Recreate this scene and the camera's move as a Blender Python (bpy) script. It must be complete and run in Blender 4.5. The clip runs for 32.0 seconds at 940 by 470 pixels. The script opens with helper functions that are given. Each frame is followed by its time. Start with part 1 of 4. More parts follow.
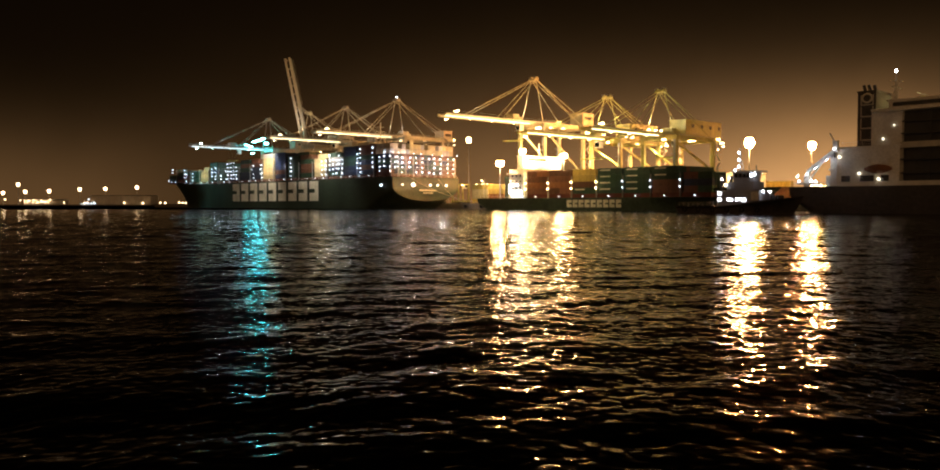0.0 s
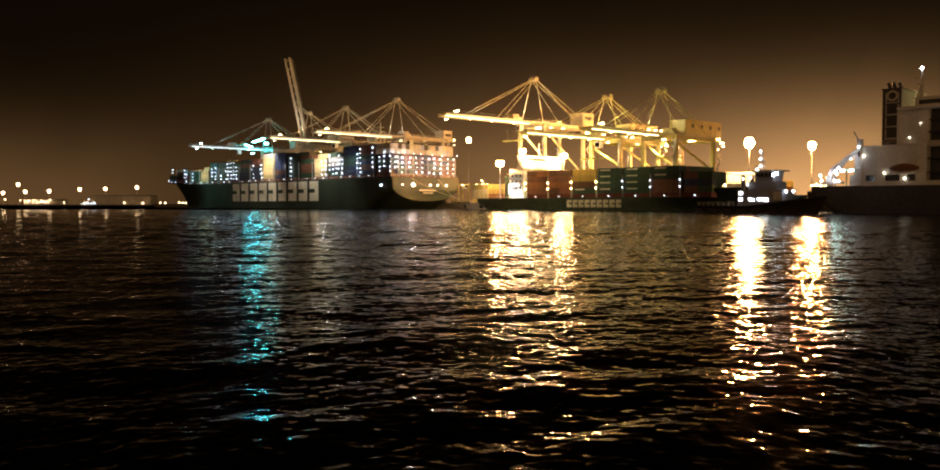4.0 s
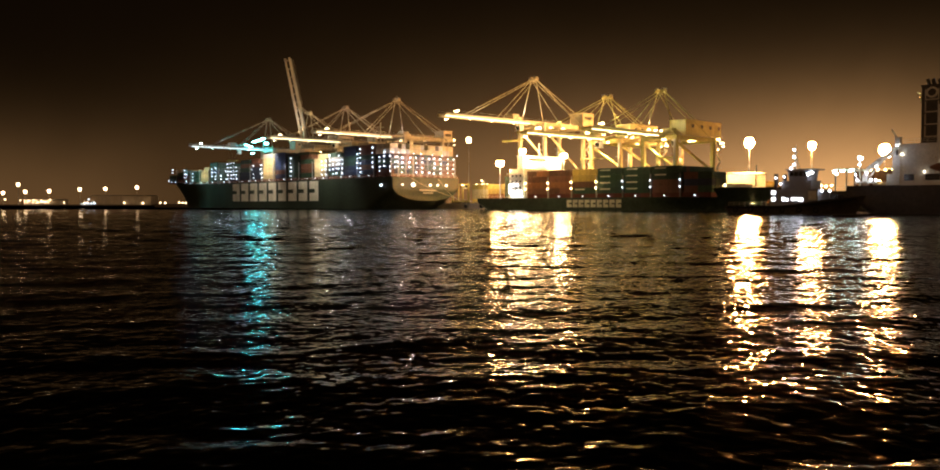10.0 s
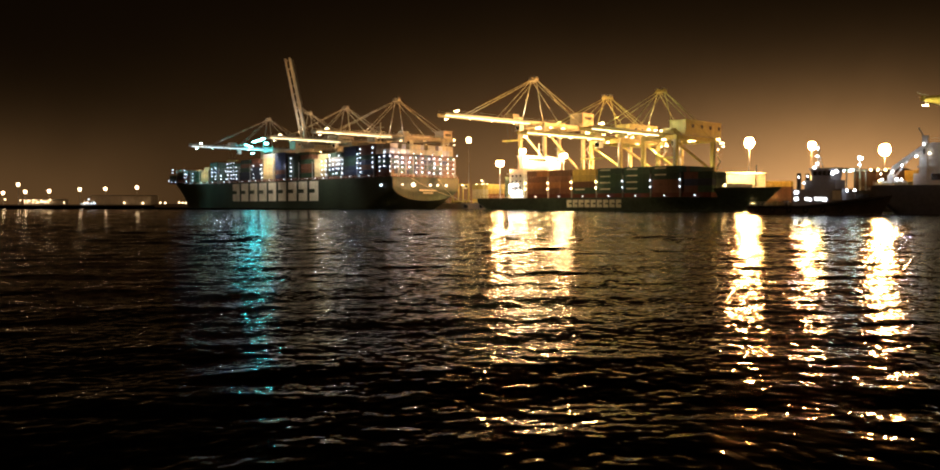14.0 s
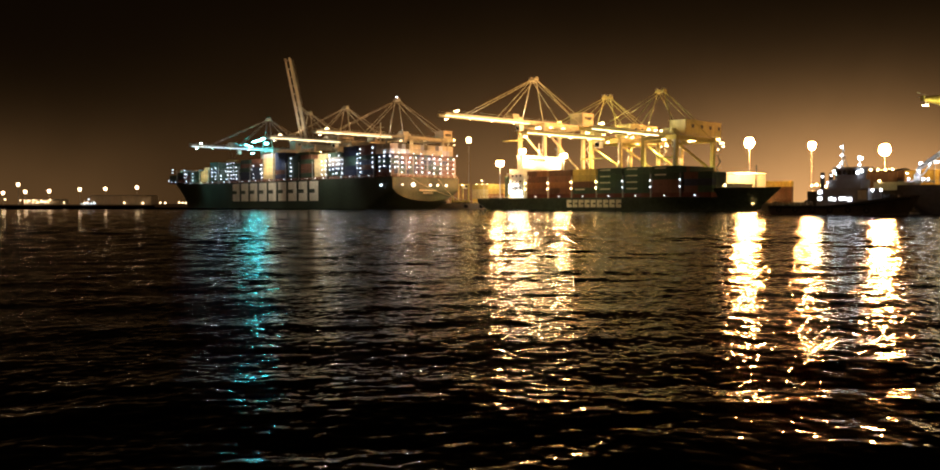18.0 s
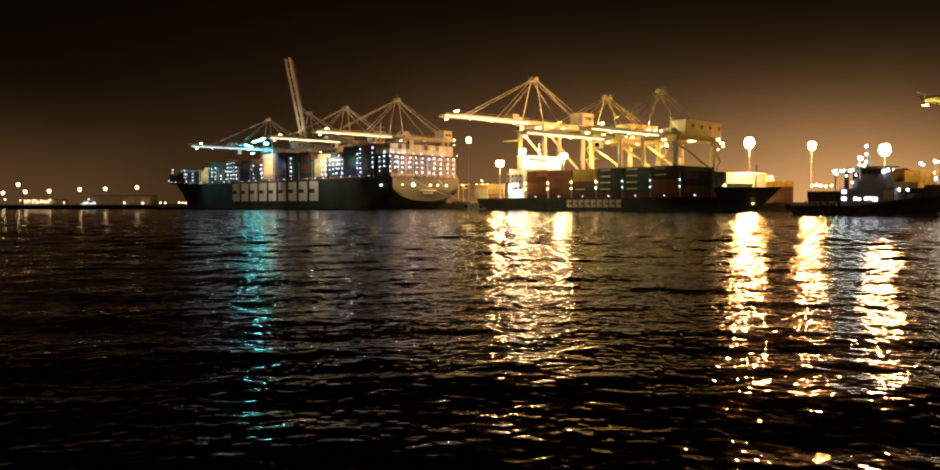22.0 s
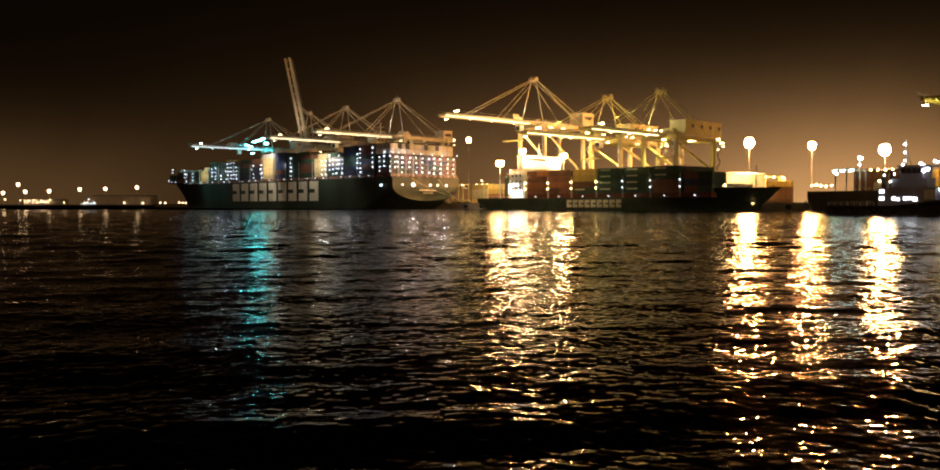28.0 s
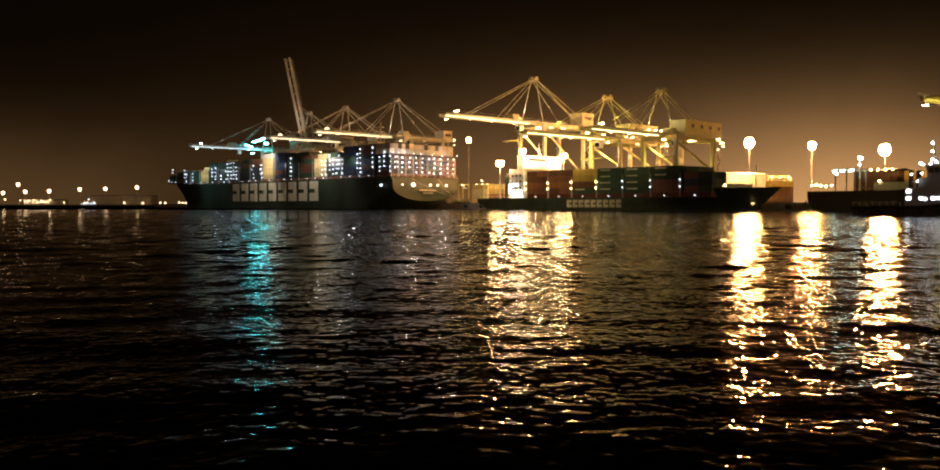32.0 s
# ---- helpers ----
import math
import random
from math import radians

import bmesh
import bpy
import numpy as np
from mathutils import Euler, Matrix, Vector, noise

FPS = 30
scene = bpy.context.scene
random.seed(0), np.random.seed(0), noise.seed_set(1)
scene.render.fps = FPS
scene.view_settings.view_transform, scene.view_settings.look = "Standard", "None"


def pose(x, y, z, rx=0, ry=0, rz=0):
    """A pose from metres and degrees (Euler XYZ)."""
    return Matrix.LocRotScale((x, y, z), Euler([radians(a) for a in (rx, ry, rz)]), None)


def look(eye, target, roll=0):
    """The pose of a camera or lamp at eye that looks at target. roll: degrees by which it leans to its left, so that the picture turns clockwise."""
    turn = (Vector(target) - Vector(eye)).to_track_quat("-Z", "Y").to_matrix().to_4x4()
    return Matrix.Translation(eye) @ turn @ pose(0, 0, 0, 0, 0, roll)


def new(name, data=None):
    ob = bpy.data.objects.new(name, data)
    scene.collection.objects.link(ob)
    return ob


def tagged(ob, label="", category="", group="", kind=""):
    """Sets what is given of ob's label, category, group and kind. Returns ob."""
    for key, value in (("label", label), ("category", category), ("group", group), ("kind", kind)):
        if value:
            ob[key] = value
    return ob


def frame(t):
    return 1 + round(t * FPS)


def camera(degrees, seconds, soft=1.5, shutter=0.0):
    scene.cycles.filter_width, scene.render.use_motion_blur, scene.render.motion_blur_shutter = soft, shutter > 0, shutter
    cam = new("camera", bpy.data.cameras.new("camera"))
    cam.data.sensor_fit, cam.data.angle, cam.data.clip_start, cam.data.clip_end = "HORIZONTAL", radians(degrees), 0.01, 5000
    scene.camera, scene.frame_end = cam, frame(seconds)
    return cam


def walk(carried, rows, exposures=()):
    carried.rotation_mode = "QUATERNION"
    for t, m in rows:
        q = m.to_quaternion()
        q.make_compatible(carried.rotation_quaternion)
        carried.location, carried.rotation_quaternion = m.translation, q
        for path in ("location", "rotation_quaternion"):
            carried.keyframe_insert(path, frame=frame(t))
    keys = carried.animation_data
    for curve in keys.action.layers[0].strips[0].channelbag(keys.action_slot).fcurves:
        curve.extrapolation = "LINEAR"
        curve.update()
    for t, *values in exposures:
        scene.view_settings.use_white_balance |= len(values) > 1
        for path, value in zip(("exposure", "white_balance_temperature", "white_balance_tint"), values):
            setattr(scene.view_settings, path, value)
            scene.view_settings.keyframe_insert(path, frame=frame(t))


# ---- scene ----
cam = camera(60, 32.0, soft=1.85)
EYE = pose(0, 0, 2.5, 90 - 2.142, 0, 0)
walk(cam, [(0.0, EYE), (32.0, EYE)], [(0.0, 0.24), (3.0, 0.34), (8.0, 0.3), (11.0, 0.34), (13.5, 0.2), (18.0, 0.17), (22.0, 0.03), (24.0, -0.03), (28.0, -0.12), (32.0, -0.16)])


# ---- night sky: harbour light scattered in the haze, strongest over the terminal ----
def night_sky():
    w = bpy.data.worlds.new("night_sky")
    w.use_nodes = True
    scene.world = w
    n, l = w.node_tree.nodes, w.node_tree.links
    bg = n["Background"]

    def calc(op, a, b):
        k = n.new("ShaderNodeMath")
        k.operation = op
        for i, v in enumerate((a, b)):
            if isinstance(v, (int, float)):
                k.inputs[i].default_value = v
            else:
                l.new(v, k.inputs[i])
        return k.outputs[0]

    tc = n.new("ShaderNodeTexCoord")
    flat = n.new("ShaderNodeVectorMath")
    flat.operation = "MULTIPLY"
    flat.inputs[1].default_value = (1, 1, 3.1)
    l.new(tc.outputs["Generated"], flat.inputs[0])
    unit = n.new("ShaderNodeVectorMath")
    unit.operation = "NORMALIZE"
    l.new(flat.outputs[0], unit.inputs[0])

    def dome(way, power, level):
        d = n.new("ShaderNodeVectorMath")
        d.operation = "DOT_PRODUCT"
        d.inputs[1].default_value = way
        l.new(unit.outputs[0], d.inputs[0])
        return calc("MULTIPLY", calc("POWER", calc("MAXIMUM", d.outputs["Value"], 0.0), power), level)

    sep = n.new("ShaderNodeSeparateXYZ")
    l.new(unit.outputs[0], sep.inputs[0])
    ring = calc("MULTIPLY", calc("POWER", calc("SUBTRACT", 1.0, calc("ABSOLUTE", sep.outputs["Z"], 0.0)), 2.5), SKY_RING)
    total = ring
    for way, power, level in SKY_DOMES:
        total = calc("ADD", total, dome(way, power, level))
    haze = n.new("ShaderNodeTexNoise")
    haze.inputs["Scale"].default_value, haze.inputs["Detail"].default_value = 5.0, 4.0
    l.new(tc.outputs["Generated"], haze.inputs["Vector"])
    hz = n.new("ShaderNodeMapRange")
    hz.inputs["From Min"].default_value, hz.inputs["From Max"].default_value = 0.3, 0.7
    hz.inputs["To Min"].default_value, hz.inputs["To Max"].default_value = 0.82, 1.18
    l.new(haze.outputs["Fac"], hz.inputs["Value"])
    bg.inputs["Color"].default_value = (1.0, 0.51, 0.19, 1)
    l.new(calc("ADD", calc("MULTIPLY", total, hz.outputs[0]), 0.0025), bg.inputs["Strength"])


SKY_RING = 0.006
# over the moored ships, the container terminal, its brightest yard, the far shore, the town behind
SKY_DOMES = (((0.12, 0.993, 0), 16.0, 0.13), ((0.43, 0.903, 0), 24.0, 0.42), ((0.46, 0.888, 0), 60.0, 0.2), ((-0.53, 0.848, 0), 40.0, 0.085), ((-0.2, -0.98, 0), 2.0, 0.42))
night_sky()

# ---- the quay axes: b metres out over the water, t metres along it ----
U, V = Vector((-0.682, 0.731, 0)), Vector((-0.731, -0.682, 0))
RAIL = Vector((-1.6, 444.8, 0))


def at_quay(t, b, z=0.0):
    return RAIL + U * t + V * b + Vector((0, 0, z))


# poses: x points out over the water (QUAY_OUT) or along the ships' heading
def quay_pose(t, b, z=3.0):
    p = at_quay(t, b, z)
    return pose(p.x, p.y, p.z, 0, 0, -137.0)


SODIUM, WARM, WHITE, CYAN = (1.0, 0.56, 0.18), (1.0, 0.71, 0.32), (0.80, 0.88, 1.0), (0.25, 0.88, 0.95)
SOFT, PALE, YELLOW, COOL = (1.0, 0.88, 0.68), (1.0, 0.87, 0.64), (1.0, 0.90, 0.32), (0.74, 0.88, 0.86)


def lamp(name, where, watts, color, radius=0.6, aim=None, cone=120):
    d = bpy.data.lights.new(name, "SPOT" if aim else "POINT")
    d.energy, d.color, d.shadow_soft_size = watts, color, radius
    ob = new(name, d)
    if aim:
        d.spot_size, d.spot_blend = radians(cone), 0.5
        ob.matrix_world = look(where, aim)
    else:
        ob.location = where
    return ob


# ---- materials ----
def node(m, kind):
    return m.node_tree.nodes.new(kind)


def mat(name, color, rough=0.6, metal=0.0, stain=0.35, scale=0.35, bump=0.15, fine=6.0, vary=0.0):
    m = bpy.data.materials.new(name)
    m.use_nodes = True
    l = m.node_tree.links
    b = m.node_tree.nodes["Principled BSDF"]
    tc = node(m, "ShaderNodeTexCoord")
    big, small = node(m, "ShaderNodeTexNoise"), node(m, "ShaderNodeTexNoise")
    big.inputs["Scale"].default_value, big.inputs["Detail"].default_value = scale, 5.0
    small.inputs["Scale"].default_value, small.inputs["Detail"].default_value = fine, 4.0
    mp = node(m, "ShaderNodeMapping")
    mp.inputs["Scale"].default_value = (1, 1, 0.35)
    l.new(tc.outputs["Object"], mp.inputs[0])
    l.new(mp.outputs[0], big.inputs["Vector"])
    l.new(tc.outputs["Object"], small.inputs["Vector"])
    add = node(m, "ShaderNodeMath")
    add.operation = "MULTIPLY"
    l.new(big.outputs["Fac"], add.inputs[0])
    l.new(small.outputs["Fac"], add.inputs[1])
    r = node(m, "ShaderNodeMapRange")
    r.inputs["From Min"].default_value, r.inputs["From Max"].default_value = 0.12, 0.42
    r.inputs["To Min"].default_value, r.inputs["To Max"].default_value = 1 - stain, 1 + stain * 0.5
    l.new(add.outputs[0], r.inputs["Value"])
    last = r.outputs[0]
    if vary:
        oi = node(m, "ShaderNodeObjectInfo")
        v = node(m, "ShaderNodeMapRange")
        v.inputs["To Min"].default_value, v.inputs["To Max"].default_value = 1 - vary, 1 + vary
        l.new(oi.outputs["Random"], v.inputs["Value"])
        k = node(m, "ShaderNodeMath")
        k.operation = "MULTIPLY"
        l.new(last, k.inputs[0])
        l.new(v.outputs[0], k.inputs[1])
        last = k.outputs[0]
    mix = node(m, "ShaderNodeVectorMath")
    mix.operation = "SCALE"
    mix.inputs[0].default_value = color
    l.new(last, mix.inputs["Scale"])
    l.new(mix.outputs[0], b.inputs["Base Color"])
    rr = node(m, "ShaderNodeMapRange")
    rr.inputs["To Min"].default_value, rr.inputs["To Max"].default_value = max(0.05, rough - 0.15), min(1, rough + 0.15)
    l.new(small.outputs["Fac"], rr.inputs["Value"])
    l.new(rr.outputs[0], b.inputs["Roughness"])
    b.inputs["Metallic"].default_value = metal
    if bump:
        bp = node(m, "ShaderNodeBump")
        bp.inputs["Strength"].default_value, bp.inputs["Distance"].default_value = bump, 0.05
        l.new(small.outputs["Fac"], bp.inputs["Height"])
        l.new(bp.outputs[0], b.inputs["Normal"])
    return m


def glow(name, color, strength):
    m = bpy.data.materials.new(name)
    m.use_nodes = True
    b = m.node_tree.nodes["Principled BSDF"]
    b.inputs["Base Color"].default_value = (0.8, 0.8, 0.8, 1)
    b.inputs["Emission Color"].default_value = (*color, 1)
    b.inputs["Emission Strength"].default_value = strength
    return m


def water_material():
    m = bpy.data.materials.new("harbour_water")
    m.use_nodes = True
    l = m.node_tree.links
    b = m.node_tree.nodes["Principled BSDF"]
    b.inputs["Base Color"].default_value = (0.0008, 0.0012, 0.0014, 1)
    b.inputs["Roughness"].default_value = 0.065
    b.inputs["IOR"].default_value = 1.333
    b.inputs["Specular IOR Level"].default_value = 0.04
    tc = node(m, "ShaderNodeTexCoord")
    mp = node(m, "ShaderNodeMapping")
    mp.inputs["Scale"].default_value = (1.25, 1.2, 1.0)
    l.new(tc.outputs["Object"], mp.inputs[0])
    # where the mesh is too coarse for the wavelets, relief takes their place
    far = node(m, "ShaderNodeAttribute")
    far.attribute_name = "fine_waves"
    last = None
    for scale, detail, low, high, dist in ((0.8, 2.0, 0.0, 1.0, CHOP_RELIEF), (4.2, 0.5, 0.25, 1.0, RIPPLE_RELIEF)):
        tex, amount, bp = node(m, "ShaderNodeTexNoise"), node(m, "ShaderNodeMapRange"), node(m, "ShaderNodeBump")
        tex.inputs["Scale"].default_value, tex.inputs["Detail"].default_value = scale, detail
        amount.inputs["To Min"].default_value, amount.inputs["To Max"].default_value = low, high
        bp.inputs["Distance"].default_value = dist
        l.new(mp.outputs[0], tex.inputs["Vector"])
        l.new(far.outputs["Fac"], amount.inputs["Value"])
        l.new(amount.outputs[0], bp.inputs["Strength"])
        l.new(tex.outputs["Fac"], bp.inputs["Height"])
        if last:
            l.new(last, bp.inputs["Normal"])
        last = bp.outputs[0]
    l.new(last, b.inputs["Normal"])
    return m


CHOP_RELIEF, RIPPLE_RELIEF = 0.06, 0.040
M_WATER = water_material()
M_HULL = mat("green_hull_paint", (0.048, 0.074, 0.055), 0.45, 0, 0.5, 0.06, 0.1, 0.8)
M_HULL_B = mat("dark_hull_paint", (0.052, 0.045, 0.040), 0.5, 0, 0.5, 0.08, 0.1, 1.0)
M_RED = mat("deck_red_paint", (0.13, 0.035, 0.02), 0.7)
M_WHITE = mat("white_ship_paint", (0.78, 0.77, 0.72), 0.45, 0, 0.25, 0.2, 0.08, 2.0)
M_CREAM = mat("cream_letter_paint", (0.74, 0.72, 0.62), 0.5, 0, 0.3, 0.25, 0.05, 2.0)
M_CRANE = mat("yellow_crane_paint", (0.55, 0.50, 0.17), 0.45, 0, 0.35, 0.3, 0.05, 3.0)
M_CRANE_P = mat("pale_yellow_crane_paint", (0.58, 0.52, 0.34), 0.45, 0, 0.35, 0.3, 0.05, 3.0)
M_CRANE_G = mat("grey_crane_paint", (0.50, 0.48, 0.42), 0.5, 0, 0.35, 0.3, 0.05, 3.0)
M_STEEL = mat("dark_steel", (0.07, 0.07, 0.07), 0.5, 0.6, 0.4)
M_GALV = mat("galvanised_steel", (0.42, 0.43, 0.43), 0.4, 0.7, 0.3)
M_CONC = mat("quay_concrete", (0.24, 0.22, 0.19), 0.85, 0, 0.45, 0.12, 0.4, 3.0)
M_TUG = mat("grey_tug_paint", (0.34, 0.35, 0.38), 0.5, 0, 0.3)
M_RUBBER = mat("black_rubber", (0.015, 0.015, 0.015), 0.8)
M_GLASS = mat("dark_window_glass", (0.01, 0.012, 0.015), 0.12, 0, 0.1, 0.5, 0.0)
M_LAND = mat("dark_shore_soil", (0.05, 0.045, 0.035), 0.9)
M_SHED = mat("pale_sheet_cladding", (0.55, 0.52, 0.44), 0.55, 0, 0.3)
M_BROWN = mat("brown_sheet_cladding", (0.15, 0.085, 0.05), 0.6, 0, 0.4)
G_SODIUM = glow("sodium_flood_glow", (1.0, 0.42, 0.11), 2700.0)
G_DECK = glow("deck_flood_glow", (1.0, 0.50, 0.18), 600.0)
G_SODIUM_S = glow("small_sodium_glow", (1.0, 0.60, 0.22), 40.0)
G_FAR = glow("far_sodium_glow", (1.0, 0.66, 0.36), 6.0)
G_WHITE = glow("white_deck_lamp_glow", (0.74, 0.86, 1.0), 3.4)
G_WARM = glow("warm_work_lamp_glow", (1.0, 0.66, 0.26), 25.0)
G_DIM = glow("dim_work_lamp_glow", (1.0, 0.80, 0.48), 8.0)
G_STRIP = glow("boom_strip_light_glow", (1.0, 0.80, 0.46), 4.0)
G_COOL = glow("cool_strip_light_glow", (0.80, 0.95, 1.0), 2.0)
G_ARM_FILL = glow("crane_arm_fill_glow", (0.84, 0.90, 1.0), 260.0)
G_TEAL = glow("pale_teal_lamp_glow", (0.62, 1.0, 0.95), 16.0)
G_STERN = glow("stern_lamp_glow", (1.0, 0.88, 0.66), 4.0)
G_CYAN = glow("mercury_lamp_glow", (0.05, 0.62, 0.66), 290.0)
G_BEACON = glow("blue_white_beacon_glow", (0.80, 0.86, 1.0), 24.0)
G_MAST = glow("white_work_lamp_glow", (0.88, 0.92, 1.0), 14.0)
M_FOAM = mat("sea_foam", (0.75, 0.76, 0.76), 0.7)
G_CABIN = glow("lit_cabin_window_glow", (0.92, 0.93, 1.0), 6.0)
CONTAINER_COLOURS = {
    "dark green": (0.035, 0.078, 0.05), "teal green": (0.05, 0.10, 0.075), "rust red": (0.17, 0.055, 0.035), "orange": (0.28, 0.12, 0.05),
    "pale grey": (0.46, 0.45, 0.42), "yellow": (0.55, 0.40, 0.10), "navy blue": (0.03, 0.042, 0.085), "brown": (0.16, 0.07, 0.04), "white": (0.78, 0.77, 0.74), "cream": (0.52, 0.43, 0.24)}
M_BOX = {k: mat(k.replace(" ", "_") + "_container_paint", c, 0.5, 0, 0.4, 0.5, 0.1, 3.0, 0.25) for k, c in CONTAINER_COLOURS.items()}


# ---- mesh helpers ----
def box(bm, x0, x1, y0, y1, z0, z1):
    vs = [bm.verts.new((x, y, z)) for z in (z0, z1) for y in (y0, y1) for x in (x0, x1)]
    for f in ((0, 2, 3, 1), (4, 5, 7, 6), (0, 1, 5, 4), (2, 6, 7, 3), (0, 4, 6, 2), (1, 3, 7, 5)):
        bm.faces.new([vs[i] for i in f])
    return vs


def beam(bm, p, q, w, h=None, up=(0, 0, 1)):
    """A box girder from p to q, w wide and h high."""
    p, q, h = Vector(p), Vector(q), h or w
    d = (q - p).normalized()
    s = d.cross(Vector(up))
    s = s.normalized() if s.length > 1e-3 else Vector((1, 0, 0))
    n = s.cross(d)
    vs = [bm.verts.new(c + s * (a * w / 2) + n * (b * h / 2)) for c in (p, q) for a, b in ((-1, -1), (1, -1), (1, 1), (-1, 1))]
    for f in ((0, 1, 2, 3), (7, 6, 5, 4), (0, 4, 5, 1), (1, 5, 6, 2), (2, 6, 7, 3), (3, 7, 4, 0)):
        bm.faces.new([vs[i] for i in f])


def tube(bm, p, q, r0, r1=None, n=8):
    p, q, r1 = Vector(p), Vector(q), r0 if r1 is None else r1
    d = (q - p).normalized()
    s = d.cross(Vector((0, 0, 1)))
    s = s.normalized() if s.length > 1e-3 else Vector((1, 0, 0))
    k = s.cross(d)
    rings = [[bm.verts.new(c + (s * math.cos(a) + k * math.sin(a)) * r) for a in [2 * math.pi * i / n for i in range(n)]] for c, r in ((p, r0), (q, r1))]
    for i in range(n):
        bm.faces.new((rings[0][i], rings[0][(i + 1) % n], rings[1][(i + 1) % n], rings[1][i]))
    bm.faces.new(rings[0][::-1])
    bm.faces.new(rings[1])


def mesh_of(name, bm, material):
    bmesh.ops.recalc_face_normals(bm, faces=bm.faces)
    me = bpy.data.meshes.new(name)
    bm.to_mesh(me)
    bm.free()
    me.materials.append(material)
    return me


def part(name, bm, material, parent, label="", kind=""):
    ob = new(name, mesh_of(name, bm, material))
    ob.parent = parent
    return tagged(ob, label, kind=kind)


def solid(name, material, parent, *boxes, label=""):
    bm = bmesh.new()
    for b in boxes:
        box(bm, *b)
    return part(name, bm, material, parent, label)


def struts(name, material, parent, lines, w, h=None, label=""):
    bm = bmesh.new()
    for p, q in lines:
        beam(bm, p, q, w, h)
    return part(name, bm, material, parent, label)


def thing(name, m, label, category, group="", kind=""):
    ob = new(name)
    ob.empty_display_size = 1.0
    ob.matrix_world = m
    return tagged(ob, label, category, group, kind)


BULBS = {}


def bulb(parent, where, r, material, name="lamp"):
    """A round bulkhead lamp: a squat glowing lens."""
    key = (round(r, 2), material.name)
    if key not in BULBS:
        bm = bmesh.new()
        bmesh.ops.create_icosphere(bm, subdivisions=1, radius=r)
        BULBS[key] = mesh_of("lamp", bm, material)
    ob = new(name, BULBS[key])
    ob.parent = parent
    ob.location = where
    return ob


def floodlight(parent, where, size, material, name="floodlight"):
    """A floodlight: dark housing with a glowing lens underneath and in front."""
    x, y, z = where
    h = solid(name, M_STEEL, parent, (x - size * 0.5, x + size * 0.5, y - size * 0.7, y + size * 0.7, z, z + size * 0.35), (x - 0.1, x + 0.1, y - 0.1, y + 0.1, z + size * 0.35, z + size * 0.8))
    g = solid("lens", material, h, (x - size * 0.45, x + size * 0.55, y - size * 0.65, y + size * 0.65, z - size * 0.35, z - 0.004))
    return h, g


# ---- water: two wave sheets that run through one another towards the viewer ----
DRIFT = 12.0


def wave_sheet(name, seed, lean):
    rng = np.random.default_rng(seed)
    ys = [-3500.0, -900.0, -250.0, -90.0, -45.0, -28.0, -18.0, -12.0, -8.0]
    y = -DRIFT + 6.0
    while y < 4700:
        ys.append(y)
        near = y - DRIFT
        y += max(0.075, near * (0.0065 if near < 48 else 0.011)) if y < 700 else y * 0.12
    ys = np.array(ys)
    us = np.linspace(-1, 1, 561)
    half = 16 + np.maximum(np.abs(ys), 0) * 0.64
    X, Y = half[:, None] * us[None, :], np.repeat(ys[:, None], len(us), 1)
    step = np.maximum(np.gradient(ys), half / 280)[:, None] * np.ones_like(X)
    Z = np.zeros_like(X)
    kept = np.zeros_like(X)
    total = 0.0
    open_water = np.clip((Y - 20) / 45, 0, 1)
    # groups of waves: shortest and longest, spread of directions, steepness, number, in the open fairway only
    for short, long, spread, steep, n, outside in WAVES:
        for i in range(n):
            lam = short * (long / short) ** rng.random()
            # every other wavelet runs across the wind
            a = lean + rng.normal(0, spread) + (math.pi / 2 if short < 0.5 and i % 2 else 0.0)
            k = 2 * math.pi / lam
            slope = steep * math.sqrt(2 / n)
            fade = np.clip((lam / step - 2.1) / 1.8, 0, 1) * (open_water if outside else 1.0)
            gust = 0.7 + 0.3 * np.sin(X * rng.uniform(0.06, 0.2) + Y * rng.uniform(0.05, 0.16) + i * 1.7)
            ph = k * (X * math.cos(a) + Y * math.sin(a)) + rng.random() * 6.283 + 0.7 * np.sin(X * 0.19 + Y * 0.15 + i)
            Z += fade * gust * (slope / k) * (np.sin(ph) + 0.22 * np.cos(2 * ph))
            if not outside:
                kept += fade * slope * slope
                total += slope * slope
    r, c = X.shape
    co = np.stack((X, Y, Z), -1).reshape(-1, 3).astype(np.float32)
    idx = np.arange(r * c).reshape(r, c)
    q = np.stack((idx[:-1, :-1], idx[:-1, 1:], idx[1:, 1:], idx[1:, :-1]), -1).reshape(-1, 4)
    me = bpy.data.meshes.new(name)
    me.vertices.add(len(co))
    me.vertices.foreach_set("co", co.ravel())
    me.loops.add(q.size)
    me.loops.foreach_set("vertex_index", q.ravel().astype(np.int32))
    me.polygons.add(len(q))
    me.polygons.foreach_set("loop_start", np.arange(0, q.size, 4, dtype=np.int32))
    me.polygons.foreach_set("use_smooth", np.ones(len(q), dtype=bool))
    me.update()
    fine = me.attributes.new("fine_waves", "FLOAT", "POINT")
    fine.data.foreach_set("value", np.sqrt(np.clip(1 - kept / total, 0, 1)).ravel().astype(np.float32))
    me.materials.append(M_WATER)
    return tagged(new(name, me), "dark choppy harbour water with rippled light reflections", "water", kind="structure")


